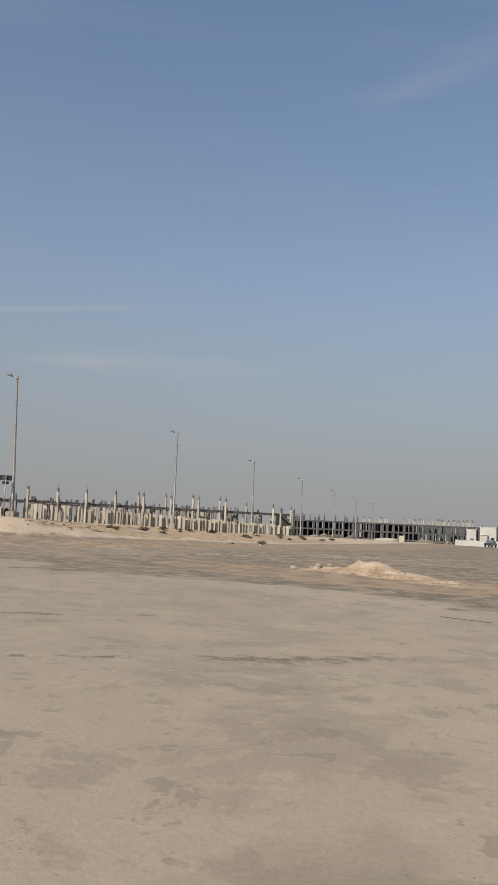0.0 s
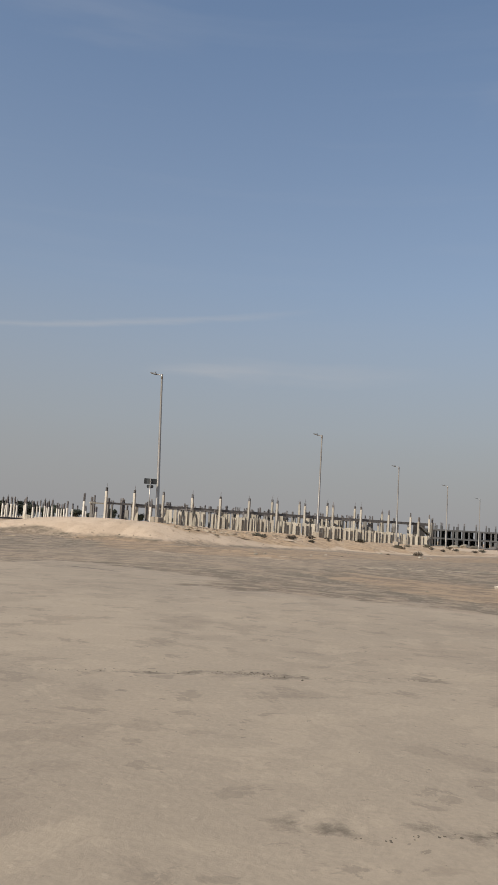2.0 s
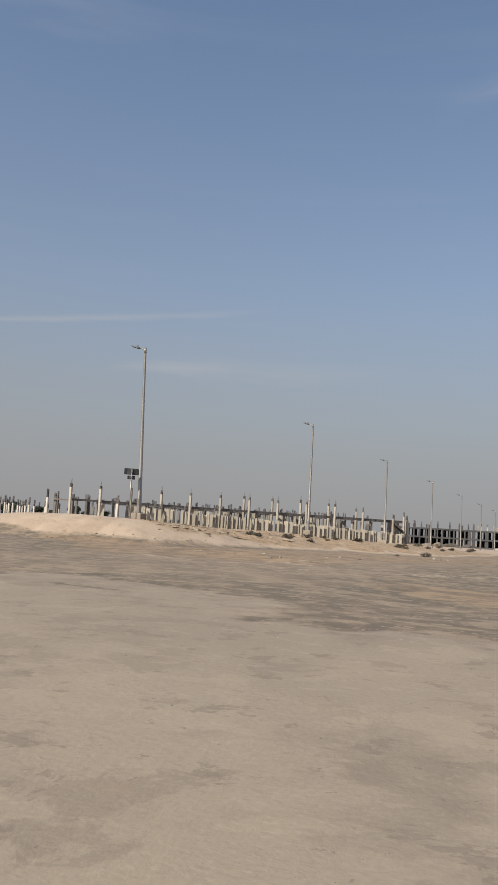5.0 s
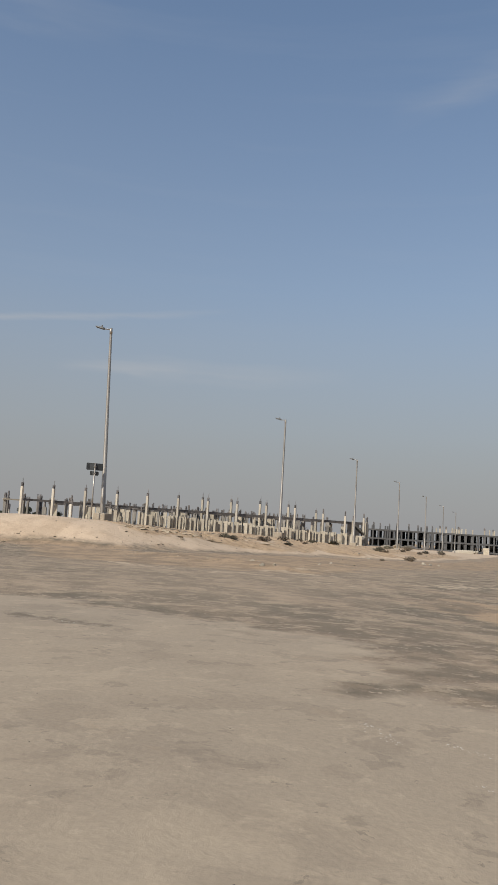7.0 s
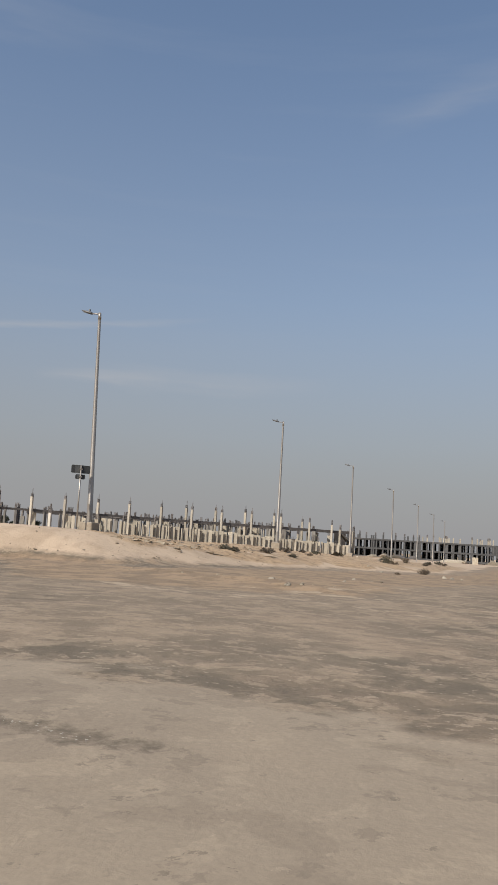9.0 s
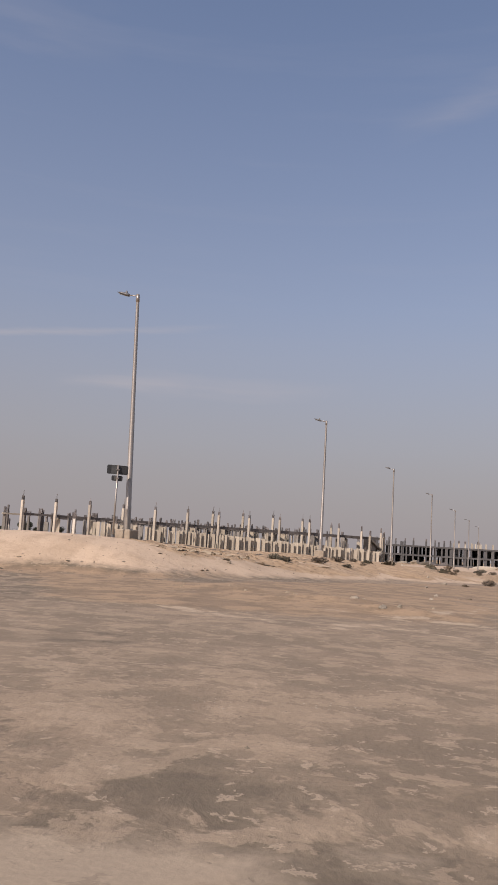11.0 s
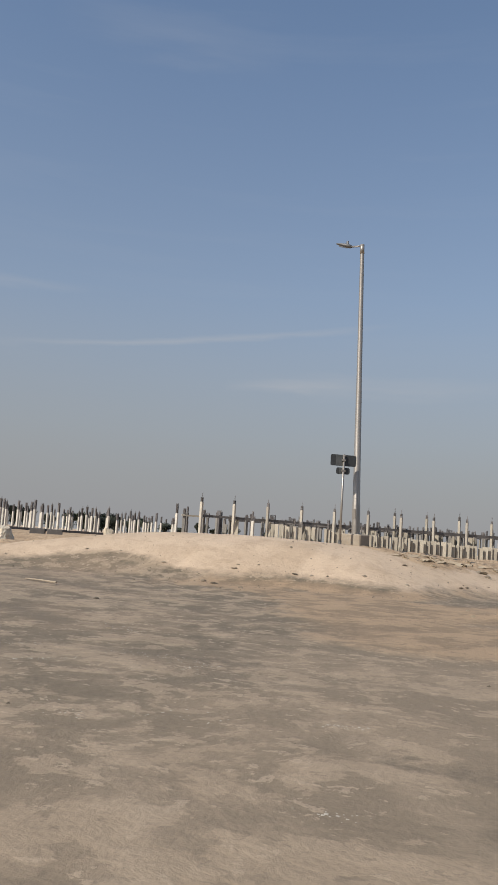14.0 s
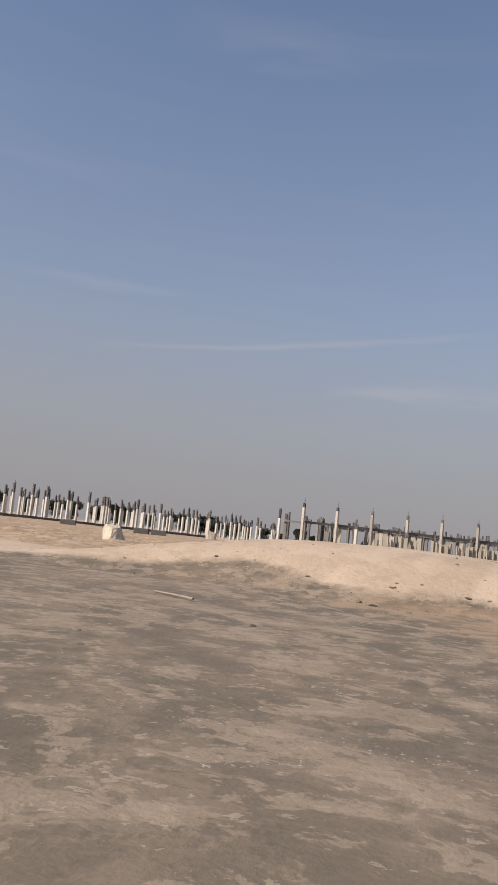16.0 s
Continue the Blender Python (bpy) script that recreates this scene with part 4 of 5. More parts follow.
def build_far_frame():
    """The far shell: two floors of grey columns between slabs, stubs above the upper one."""
    rng = random.Random(9)
    run = B1 - B0
    length = run.length
    u = run.normalized()
    ang = math.degrees(math.atan2(u.y, u.x))
    frame_ = empty("unfinished_building", pose(B0.x, B0.y, 0, 0, 0, ang), "long grey two-storey concrete frame, unfinished, with bare column stubs", "unfinished building")
    upper, lower, base = 1.05, -1.30, -4.4
    for z, h in ((upper, 0.42), (lower + 0.10, 0.42), (lower - 2.0, 0.40), (base + 0.2, 0.4)):
        for n in (0.0, 6.0, 12.0):
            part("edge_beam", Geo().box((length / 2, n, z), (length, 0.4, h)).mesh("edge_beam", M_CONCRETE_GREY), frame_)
    for z in (upper + 0.02, lower + 0.12):
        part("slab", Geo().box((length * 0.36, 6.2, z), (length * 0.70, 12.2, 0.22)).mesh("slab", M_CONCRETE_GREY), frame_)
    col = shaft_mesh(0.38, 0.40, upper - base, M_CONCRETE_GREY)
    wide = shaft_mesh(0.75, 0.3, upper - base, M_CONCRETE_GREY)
    stub = Geo().post((0, 0), 0.34, 0.34, 0, 1.4, 0.02).mesh("stub", M_CONCRETE)
    stub_dark = Geo().post((0, 0), 0.42, 0.36, 0, 1.2, 0.02).mesh("stub", M_CONCRETE_GREY)
    cage = cage_mesh(0.42, 0.42, 0.7, 8, 0.05, 0.0, 31)
    for n, step in ((0.0, 1.5), (4.0, 1.6), (8.0, 1.7), (12.0, 1.8), (17.0, 2.2)):
        s = 0.4
        while s < length:
            part("column", wide if rng.random() < 0.22 else col, frame_, (s, n + (0.06 if n == 0 else 0), upper - 0.03), turn=-ang)
            chance = (0.80 if n < 3 else 0.22) if s > length * 0.40 else (0.5 if s < length * 0.2 else 0.10)
            if rng.random() < chance:
                st = part("stub", stub if s > length * 0.40 else stub_dark, frame_, (s, n, upper + 0.18 - rng.uniform(0, 0.22)))
                if rng.random() < 0.5:
                    part("rebar", cage, st, (0, 0, 1.25))
            s += step * rng.uniform(0.75, 1.25)
    # dark panels added between the columns in place of the interior's shade
    for k in range(22):
        s, w, z = length * (k + rng.uniform(0.2, 0.8)) / 22, rng.uniform(0.9, 2.2), rng.choice((lower, lower, base + 0.9))
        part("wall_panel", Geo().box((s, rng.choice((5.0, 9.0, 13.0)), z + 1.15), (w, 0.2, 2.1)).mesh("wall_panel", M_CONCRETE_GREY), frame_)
    # rubble and shutter boards along its foot
    for k in range(14):
        s = rng.uniform(1, length - 2)
        x, y = B0.x + u.x * s + u.y * rng.uniform(2, 7), B0.y + u.y * s - u.x * rng.uniform(2, 7)
        z = level(x, y)
        heap = new("rubble_heap", Geo().lump((0, 0, 0.1), (rng.uniform(1.0, 3.2), rng.uniform(0.8, 1.4), rng.uniform(0.4, 0.9)), rng, 0.4, 2).mesh("rubble_heap", rng.choice((M_PALE_STONE, M_STONE, M_CONCRETE_DARK_SHADE))))
        heap.matrix_world = pose(x, y, z, 0, 0, rng.uniform(0, 180))
        tagged(heap, "heap of building rubble before the grey concrete frame", "rubble heap", "rubble heaps")


B0, B1 = Vector((-33.5, 172.9, 0)), Vector((19.0, 187.0, 0))
build_far_frame()


def build_column_field():
    """Free-standing ground-floor columns on the open site."""
    rng = random.Random(21)
    pale = shaft_mesh(0.35, 0.31, 4.2, M_WHITE_COLUMN)
    slim = shaft_mesh(0.29, 0.32, 4.2, M_WHITE_COLUMN)
    cages = [cage_mesh(0.35, 0.30, 1.4, 8, 0.06, 0.0, 41), cage_mesh(0.29, 0.31, 1.25, 8, 0.1, 0.35, 42)]
    firsts = []
    for me, cage in ((pale, cages[0]), (slim, cages[1])):
        c = new("concrete_column", me)
        part("rebar", cage, c, label="rusty steel bars")
        tagged(c, "free-standing pale concrete column with rusty bars at its head", "concrete column", "columns on the open site")
        firsts.append(c)
    used = [True, False]
    firsts[0].matrix_world = pose(-61.0, 65.2, 1.95, 0, 0, 2)
    for row in range(6):
        n = row * 7.5
        s = -9.0 - row * 2 + rng.uniform(0, 3)
        while s < 50 + row * 9:
            gap = rng.uniform(1.0, 1.6) if rng.random() < 0.45 else rng.uniform(3.0, 5.6)
            s += gap
            if rng.random() < 0.2:
                continue
            x = C0.x + CU.x * s + CN.x * (n + rng.uniform(-1.4, 1.4))
            y = C0.y + CU.y * s + CN.y * (n + rng.uniform(-1.4, 1.4))
            # the row house stands here
            if (Vector((x, y, 0)) - A0).dot(AU) > -7 and -3 < (Vector((x, y, 0)) - A0).dot(AN) < 27:
                continue
            m = pose(x, y, level(x, y) + 2.75 + rng.uniform(-0.12, 0.12), rng.uniform(-0.6, 0.6), rng.uniform(-0.6, 0.6), rng.uniform(-3, 3))
            k = rng.random() < 0.5
            if not used[k]:
                firsts[k].matrix_world = m
                used[k] = True
            else:
                copy_thing(firsts[k], m)


C0, C1 = Vector((-77.0, 31.5, 0)), Vector((-76.0, 62.2, 0))
CU = (C1 - C0).normalized()
CN = Vector((-CU.y, CU.x, 0))
ang_c = math.degrees(math.atan2(CU.y, CU.x))
build_column_field()


# ---------------------------------------------------------------- trees and shrubs
def leaf_cloud(g, c, r, count, size, rng):
    for _ in range(count):
        d = Vector((rng.gauss(0, 1), rng.gauss(0, 1), rng.gauss(0, 1))).normalized()
        p = Vector(c) + Vector((d.x * r[0], d.y * r[1], d.z * r[2])) * rng.uniform(0.35, 1.05)
        a = Vector((rng.gauss(0, 1), rng.gauss(0, 1), rng.gauss(0, 1))).normalized()
        b = a.orthogonal().normalized()
        k = size * rng.uniform(0.6, 1.5)
        g.add([p - a * k, p + b * k * 0.45, p + a * k, p - b * k * 0.45], [(0, 1, 2, 3)])


def tree_meshes(seed, h):
    rng = random.Random(seed)
    wood, crown = Geo(), Geo()
    wood.rod((0, 0, -0.3), (0.1, 0, h * 0.35), 0.20, 0.14, 8)
    for k in range(7):
        a = k * 2.4 + rng.uniform(-0.4, 0.4)
        tip = Vector((math.cos(a) * h * rng.uniform(0.2, 0.38), math.sin(a) * h * rng.uniform(0.2, 0.38), h * rng.uniform(0.5, 0.85)))
        wood.rod((0.1, 0, h * rng.uniform(0.25, 0.35)), tip, 0.09, 0.03, 6)
        leaf_cloud(crown, tip, (h * 0.26, h * 0.26, h * 0.19), 300, 0.24, rng)
    leaf_cloud(crown, (0, 0, h * 0.66), (h * 0.36, h * 0.36, h * 0.28), 500, 0.25, rng)
    leaf_cloud(crown, (0, 0, h * 0.32), (h * 0.34, h * 0.34, h * 0.24), 350, 0.25, rng)
    return wood.mesh("trunk", M_BARK, True), crown.mesh("crown", M_TREE_LEAF)


def build_trees():
    rng = random.Random(3)
    kinds = [tree_meshes(51, 5.2), tree_meshes(52, 4.4), tree_meshes(53, 6.0)]
    for x, y, k, scale in TREES:
        t = empty("tree", pose(x, y, level(x, y), 0, 0, rng.uniform(0, 360)), "distant dark green tree behind the building site", "tree", "far trees")
        t.scale = (scale,) * 3
        part("trunk", kinds[k][0], t)
        part("crown", kinds[k][1], t)


TREES = [(-134, 80, 0, 0.75), (-132, 83, 2, 0.7), (-129, 87, 1, 0.85), (-126, 90, 0, 0.8), (-125, 92, 2, 0.7), (-122, 96, 1, 0.7), (-119, 99, 0, 0.7),
         (-117, 101, 2, 0.7), (-116, 103, 1, 0.75), (-114, 104, 0, 0.65), (-112, 106, 2, 0.62), (-110, 109, 1, 0.7), (-108, 112, 0, 0.6), (-120, 104, 1, 0.8),
         (-116, 108, 2, 0.75), (-112, 113, 0, 0.7), (-138, 76, 1, 0.9), (-142, 70, 2, 0.8), (-119, 146, 0, 0.8), (-116, 148, 1, 0.7), (-112, 151, 2, 0.6),
         (-105, 156, 1, 0.7), (-100, 159, 0, 0.6), (-148, 62, 0, 0.9), (-106, 116, 2, 0.55), (-104, 119, 1, 0.55)]
build_trees()


def shrub_mesh(seed, dry):
    rng = random.Random(seed)
    g = Geo()
    for k in range(46):
        a = rng.uniform(0, 2 * math.pi)
        lean = rng.uniform(0.25, 1.15)
        tip = Vector((math.cos(a) * math.sin(lean), math.sin(a) * math.sin(lean) * 0.7, math.cos(lean) * 0.62)) * rng.uniform(0.35, 0.62)
        g.rod((tip.x * 0.1, tip.y * 0.1, -0.05), tip, 0.010, 0.004, 4)
        leaf_cloud(g, tip * 0.9, (0.10, 0.10, 0.07), 16 if not dry else 9, 0.034, rng)
    return g.mesh("shrub", M_LEAF_DRY if dry else M_LEAF)


def build_shrubs():
    rng = random.Random(8)
    green, dry = shrub_mesh(61, False), shrub_mesh(62, True)
    for x, y, scale, is_dry in SHRUBS:
        ob = new("shrub", dry if is_dry else green)
        ob.matrix_world = pose(x, y, settle(x, y) - 0.03, 0, 0, rng.uniform(0, 360)) @ Matrix.Diagonal((scale, scale, scale * 0.85, 1))
        tagged(ob, "low dry brown shrub rooted in the sand bank" if is_dry else "low dusty green shrub rooted in the sand bank", "shrub", "shrubs on the bank")


SHRUBS = [(3.2, 7.5, 1.0, 0), (3.85, 7.2, 0.75, 0), (4.3, 10.8, 1.1, 1), (3.9, 11.6, 0.8, 1), (4.1, 14.6, 0.95, 1), (4.0, 18.1, 0.8, 1), (5.3, 12.2, 0.65, 0),
          (5.2, 15.7, 0.6, 1), (4.9, 23.5, 1.2, 0), (4.6, 19.0, 0.8, 0), (8.4, 22.8, 1.0, 0), (9.0, 22.2, 0.7, 1), (11.4, 18.4, 1.2, 1), (10.9, 12.9, 0.5, 1),
          (8.6, 50.0, 1.0, 1), (7.0, 38.0, 0.9, 1), (6.1, 33.0, 0.8, 0), (9.2, 34.0, 0.8, 1), (2.6, 52.0, 1.4, 0), (8.0, 44.0, 0.9, 0), (3.2, 60.0, 1.3, 1), (6.0, 66.0, 1.3, 0),
          (-62.2, 63.6, 2.2, 0), (-61.3, 64.9, 2.6, 0), (-60.6, 65.8, 2.4, 1), (-59.6, 66.9, 2.6, 0), (-58.8, 67.9, 2.2, 0), (-63.4, 62.2, 1.8, 0)]
build_shrubs()


# ---------------------------------------------------------------- stones, rock, stick
def boulder_mesh(rng, size):
    """A boulder with broken, flattish sides and a rough skin."""
    bm = bmesh.new()
    bmesh.ops.create_icosphere(bm, subdivisions=5, radius=1.0)
    cuts = [(Vector((0.15, -0.1, 1.0)).normalized(), 0.50), (Vector((-0.5, -0.85, 0.25)).normalized(), 0.58), (Vector((0.9, -0.3, 0.2)).normalized(), 0.66)]
    for k in range(8):
        d = Vector((math.cos(k * 2.4 + rng.uniform(-0.4, 0.4)), math.sin(k * 2.4 + rng.uniform(-0.4, 0.4)), rng.uniform(-0.2, 0.6))).normalized()
        cuts.append((d, rng.uniform(0.60, 0.78)))
    off = Vector((rng.uniform(0, 50), rng.uniform(0, 50), 0))
    for v in bm.verts:
        p = v.co.copy()
        for d, far in cuts:
            over = p.dot(d) - far
            if over > 0:
                p -= d * over
        p *= 1 + 0.05 * noise.noise(p * 3.0 + off) + 0.035 * noise.noise(p * 8.0 + off)
        v.co = (p.x * size[0] * 1.45, p.y * size[1] * 1.45, max(-0.2, p.z + 0.5) * size[2] * 1.55)
    me = bpy.data.meshes.new("boulder")
    bm.to_mesh(me)
    bm.free()
    me.materials.append(M_ROCK)
    return me


def build_stones():
    rng = random.Random(17)
    for label, x, y, turn, size in (("large pale limestone boulder lying on rough sandy ground", -19.2, 2.1, 20, (0.41, 0.35, 0.42)),
                                    ("broken pale limestone boulder far off before the columns", -60.5, 51.5, 80, (0.60, 0.5, 0.62))):
        rock = new("boulder", boulder_mesh(rng, size))
        rock.matrix_world = pose(x, y, settle(x, y) - 0.06, 0, 0, turn)
        tagged(rock, label, "boulder")
    kinds = [Geo().lump((0, 0, 0.3), (1.0, 0.75, 0.55), rng, 0.45, 2).mesh("stone", m) for m in (M_STONE, M_PALE_STONE, M_STONE_DARK, M_STONE)]
    for x, y, r, k in STONES:
        s = new("stone", kinds[k])
        s.matrix_world = pose(x, y, settle(x, y) - r * 0.12, 0, 0, rng.uniform(0, 360)) @ Matrix.Diagonal((r * 0.62, r * 0.62, r * (0.75 if k == 1 else 0.45), 1))
        tagged(s, ("grey stone on the ground", "pale limestone lump on the ground", "dark clod of earth on the ground", "grey stone on the ground")[k], "stone", "loose stones")
    # gravel and grit
    g, gd = Geo(), Geo()
    for count, box_, lo, hi in ((2600, (-4, 34, -44, -6), 0.004, 0.014), (700, (-12, 5, -9, 30), 0.012, 0.055), (260, (5, 32, -22, 14), 0.012, 0.035)):
        for _ in range(count):
            x, y = rng.uniform(box_[0], box_[1]), rng.uniform(box_[2], box_[3])
            r = lo + (hi - lo) * rng.random() ** 3
            z = settle(x, y)
            a = rng.uniform(0, 6.3)
            pts = [(x + r * math.cos(a + k * 1.2566) * rng.uniform(0.7, 1.2), y + r * math.sin(a + k * 1.2566) * rng.uniform(0.7, 1.2), z - r * 0.2) for k in range(5)]
            top = (x + r * 0.2, y, z + r * rng.uniform(0.2, 0.5))
            (g if rng.random() < 0.7 else gd).add(pts + [top], [(k, (k + 1) % 5, 5) for k in range(5)])
    for _ in range(1500):
        y = rng.uniform(-9, 60)
        x = toe_line(y) - rng.random() ** 1.5 * 6 + rng.uniform(-0.6, 0.9) if y > -3 else rng.uniform(-9, 4)
        if y <= -3:
            y = (-5.6 - 0.46 * (2 - x)) + rng.random() ** 1.5 * 4 - 0.3
        r = 0.008 + 0.032 * rng.random() ** 3
        z = settle(x, y)
        pts = [(x + r * math.cos(k * 1.0472) * rng.uniform(0.7, 1.3), y + r * math.sin(k * 1.0472) * rng.uniform(0.7, 1.3), z - r * 0.3) for k in range(6)]
        top = [(x + r * 0.5 * math.cos(k * 2.1 + 0.4), y + r * 0.5 * math.sin(k * 2.1 + 0.4), z + r * rng.uniform(0.3, 0.7)) for k in range(3)]
        (g if rng.random() < 0.5 else gd).add(pts + top, [(0, 1, 6), (1, 2, 7, 6), (2, 3, 7), (3, 4, 8, 7), (4, 5, 8), (5, 0, 6, 8), (6, 7, 8)])
    def crumb(geo, x, y, r, flat=0.5):
        z = settle(x, y)
        pts = [(x + r * math.cos(k * 1.0472) * rng.uniform(0.7, 1.3), y + r * math.sin(k * 1.0472) * rng.uniform(0.7, 1.3), z - r * 0.3) for k in range(6)]
        top = [(x + r * 0.5 * math.cos(k * 2.1 + 0.4), y + r * 0.5 * math.sin(k * 2.1 + 0.4), z + r * flat * rng.uniform(0.6, 1.3)) for k in range(3)]
        geo.add(pts + top, [(0, 1, 6), (1, 2, 7, 6), (2, 3, 7), (3, 4, 8, 7), (4, 5, 8), (5, 0, 6, 8), (6, 7, 8)])

    heap = Geo()
    for k, (mx, my, sx, sy, h) in enumerate(MOUNDS[:7]):
        for _ in range(int((34 if k < 4 else 6) * sx)):
            crumb(heap, rng.gauss(mx, sx * 0.6), rng.gauss(my, sy * 0.6), 0.015 + 0.065 * rng.random() ** 3)
    tagged(new("rubble", heap.mesh("rubble", M_CRUST)), "crumbs of pale rubble strewn over small sand heaps", "rubble", kind="stuff")
    for cx, cy, sx, sy, count in ((25.72, -34.82, 0.14, 0.03, 22), (28.2, -28.65, 0.16, 0.05, 18), (29.15, -27.5, 0.1, 0.05, 6), (-0.55, -6.6, 0.25, 0.12, 40), (0.5, -7.5, 0.3, 0.12, 24), (-0.7, -5.2, 0.12, 0.1, 10),
                                  (-2.4, -6.0, 0.5, 0.2, 26), (0.9, -4.5, 0.5, 0.2, 30), (3.5, 1.6, 0.3, 0.2, 24)):
        for _ in range(count):
            crumb(gd, rng.gauss(cx, sx), rng.gauss(cy, sy), 0.005 + 0.014 * rng.random() ** 2)
    for ax, ay, bx, by, count, wide in ((24.2, -36.3, 25.9, -34.7, 70, 0.03), (25.3, -35.17, 25.85, -34.72, 60, 0.035), (29.5, -36.9, 30.6, -35.9, 50, 0.06), (27.7, -38.2, 28.4, -37.6, 24, 0.04), (26.6, -34.0, 27.0, -33.8, 12, 0.03)):
        for _ in range(count):
            f = rng.random()
            crumb(gd, ax + (bx - ax) * f + rng.gauss(0, wide), ay + (by - ay) * f + rng.gauss(0, wide), 0.004 + 0.010 * rng.random() ** 2, 0.3)
    salt = Geo()
    for ax, ay, bx, by, count, wide in ((21.7, -27.1, 23.6, -28.4, 90, 0.03), (22.85, -29.8, 23.0, -29.7, 16, 0.02), (24.2, -30.45, 24.4, -30.3, 22, 0.03), (5.2, -17.25, 5.5, -16.6, 60, 0.05), (4.4, -16.6, 4.65, -16.3, 30, 0.04),
                                        (6.45, -16.25, 6.5, -15.6, 40, 0.05), (8.45, -17.1, 8.7, -16.95, 30, 0.03), (9.3, -18.7, 9.5, -18.6, 20, 0.03), (15.3, -25.25, 16.1, -25.4, 40, 0.03), (20.9, -28.95, 21.35, -29.05, 50, 0.03),(20.05, -28.02, 20.35, -28.34, 60, 0.03), (20.6, -28.2, 21.0, -28.4, 40, 0.03), (5.2, -15.9, 6.6, -15.75, 90, 0.10), (3.2, -14.3, 4.6, -14.8, 60, 0.12),
                                        (14.5, -24.6, 14.9, -24.8, 30, 0.05), (10.5, -15.0, 12.0, -14.6, 60, 0.15), (7.0, -18.3, 7.8, -17.6, 50, 0.1), (13.0, -20.5, 14.2, -19.6, 50, 0.12)):
        for _ in range(count):
            f = rng.random()
            x, y = ax + (bx - ax) * f + rng.gauss(0, wide), ay + (by - ay) * f + rng.gauss(0, wide)
            crumb(salt, x, y, 0.005 + 0.013 * rng.random() ** 2, 0.12)
    tagged(new("salt_crust", salt.mesh("salt_crust", M_SALT)), "thin white flakes of salt crust on the silt", "salt crust", kind="stuff")
    # overhanging lips of hardened sand, undercut by the rain
    for knots in (((1.25, -1.0), (1.62, -0.6), (1.8, 0.2), (1.78, 1.5), (2.1, 2.4)), ((2.05, -0.6), (2.35, 0.4), (2.55, 1.5), (2.9, 3.0), (3.05, 4.3), (2.9, 5.4)), ((3.5, 3.6), (3.9, 4.6), (4.2, 6.0)), ((4.9, 8.2), (5.2, 9.3), (5.2, 10.2))):
        line = []
        for (ax, ay), (bx, by) in zip(knots, knots[1:]):
            steps = max(2, int(math.hypot(bx - ax, by - ay) / 0.09))
            line += [(ax + (bx - ax) * k / steps, ay + (by - ay) * k / steps) for k in range(steps)]
        lip, rows = Geo(), []
        for k, (x, y) in enumerate(line):
            d = Vector((line[min(k + 1, len(line) - 1)][0] - line[max(k - 1, 0)][0], line[min(k + 1, len(line) - 1)][1] - line[max(k - 1, 0)][1])).normalized()
            ox, oy = d.y, -d.x
            fade = min(1.0, k / 6, (len(line) - 1 - k) / 6)
            out = (0.08 + 0.20 * noise.noise(Vector((x * 2.6, y * 2.6, 3))) + 0.12 * noise.noise(Vector((x * 8, y * 8, 5)))) * fade
            high = settle(x, y) + (0.035 + 0.06 * noise.noise(Vector((x * 2.7, y * 2.7, 9))) + 0.03 * noise.noise(Vector((x * 9, y * 9, 2)))) * fade - 0.02
            rows.append([(x - ox * 0.55, y - oy * 0.55, settle(x - ox * 0.55, y - oy * 0.55) - 0.02), (x - ox * 0.2, y - oy * 0.2, high + 0.01),
                         (x + ox * out, y + oy * out, high), (x + ox * (out - 0.02), y + oy * (out - 0.02), high - 0.045), (x - ox * 0.12, y - oy * 0.12, settle(x, y) - 0.12)])
        lip.add([q for row in rows for q in row], [(5 * k + c, 5 * k + 5 + c, 5 * k + 6 + c, 5 * k + 1 + c) for k in range(len(rows) - 1) for c in range(4)])
        tagged(new("sand_ledge", lip.mesh("sand_ledge", M_CRUST)), "ragged overhanging ledge of hardened sand in the bank", "sand ledge", "ledges of the sand bank")
    # broken plates of sand crust on the bank
    plate = [Geo().lump((0, 0, 0), (1.0, 0.75, 0.42), rng, 0.5, 2).mesh("sand_plate", M_CRUST) for _ in range(3)]
    for k in range(34):
        y = -0.6 + k * 0.36 + rng.uniform(-0.3, 0.3)
        x = 2.2 + 0.05 * k + rng.uniform(-0.9, 0.9)
        r = rng.uniform(0.05, 0.13)
        ob = new("sand_plate", plate[k % 3])
        ob.matrix_world = pose(x, y, settle(x, y) + r * 0.05, rng.uniform(-9, 9), rng.uniform(4, 22), rng.uniform(60, 120)) @ Matrix.Diagonal((r, r, r, 1))
        tagged(ob, "broken plate of hardened sand lying on the bank", "sand plate", "plates of sand crust")
    twig = Geo()
    line = [(TWIG[0][0] + (TWIG[1][0] - TWIG[0][0]) * k / 9, TWIG[0][1] + (TWIG[1][1] - TWIG[0][1]) * k / 9 + rng.uniform(-0.03, 0.03)) for k in range(10)]
    for (ax, ay), (bx, by) in zip(line, line[1:]):
        twig.rod((ax, ay, settle(ax, ay) + 0.008), (bx, by, settle(bx, by) + 0.008), 0.006, 0.005, 5)
    tagged(new("twig", twig.mesh("twig", M_BARK)), "thin dark dry twig lying on the pale lot", "twig")
    tagged(new("gravel", g.mesh("gravel", M_STONE)), "scattered pale grit and small stones on the lot", "gravel", kind="stuff")
    tagged(new("dark_gravel", gd.mesh("dark_gravel", M_STONE_DARK)), "scattered dark grit and clods on the lot", "gravel", kind="stuff")
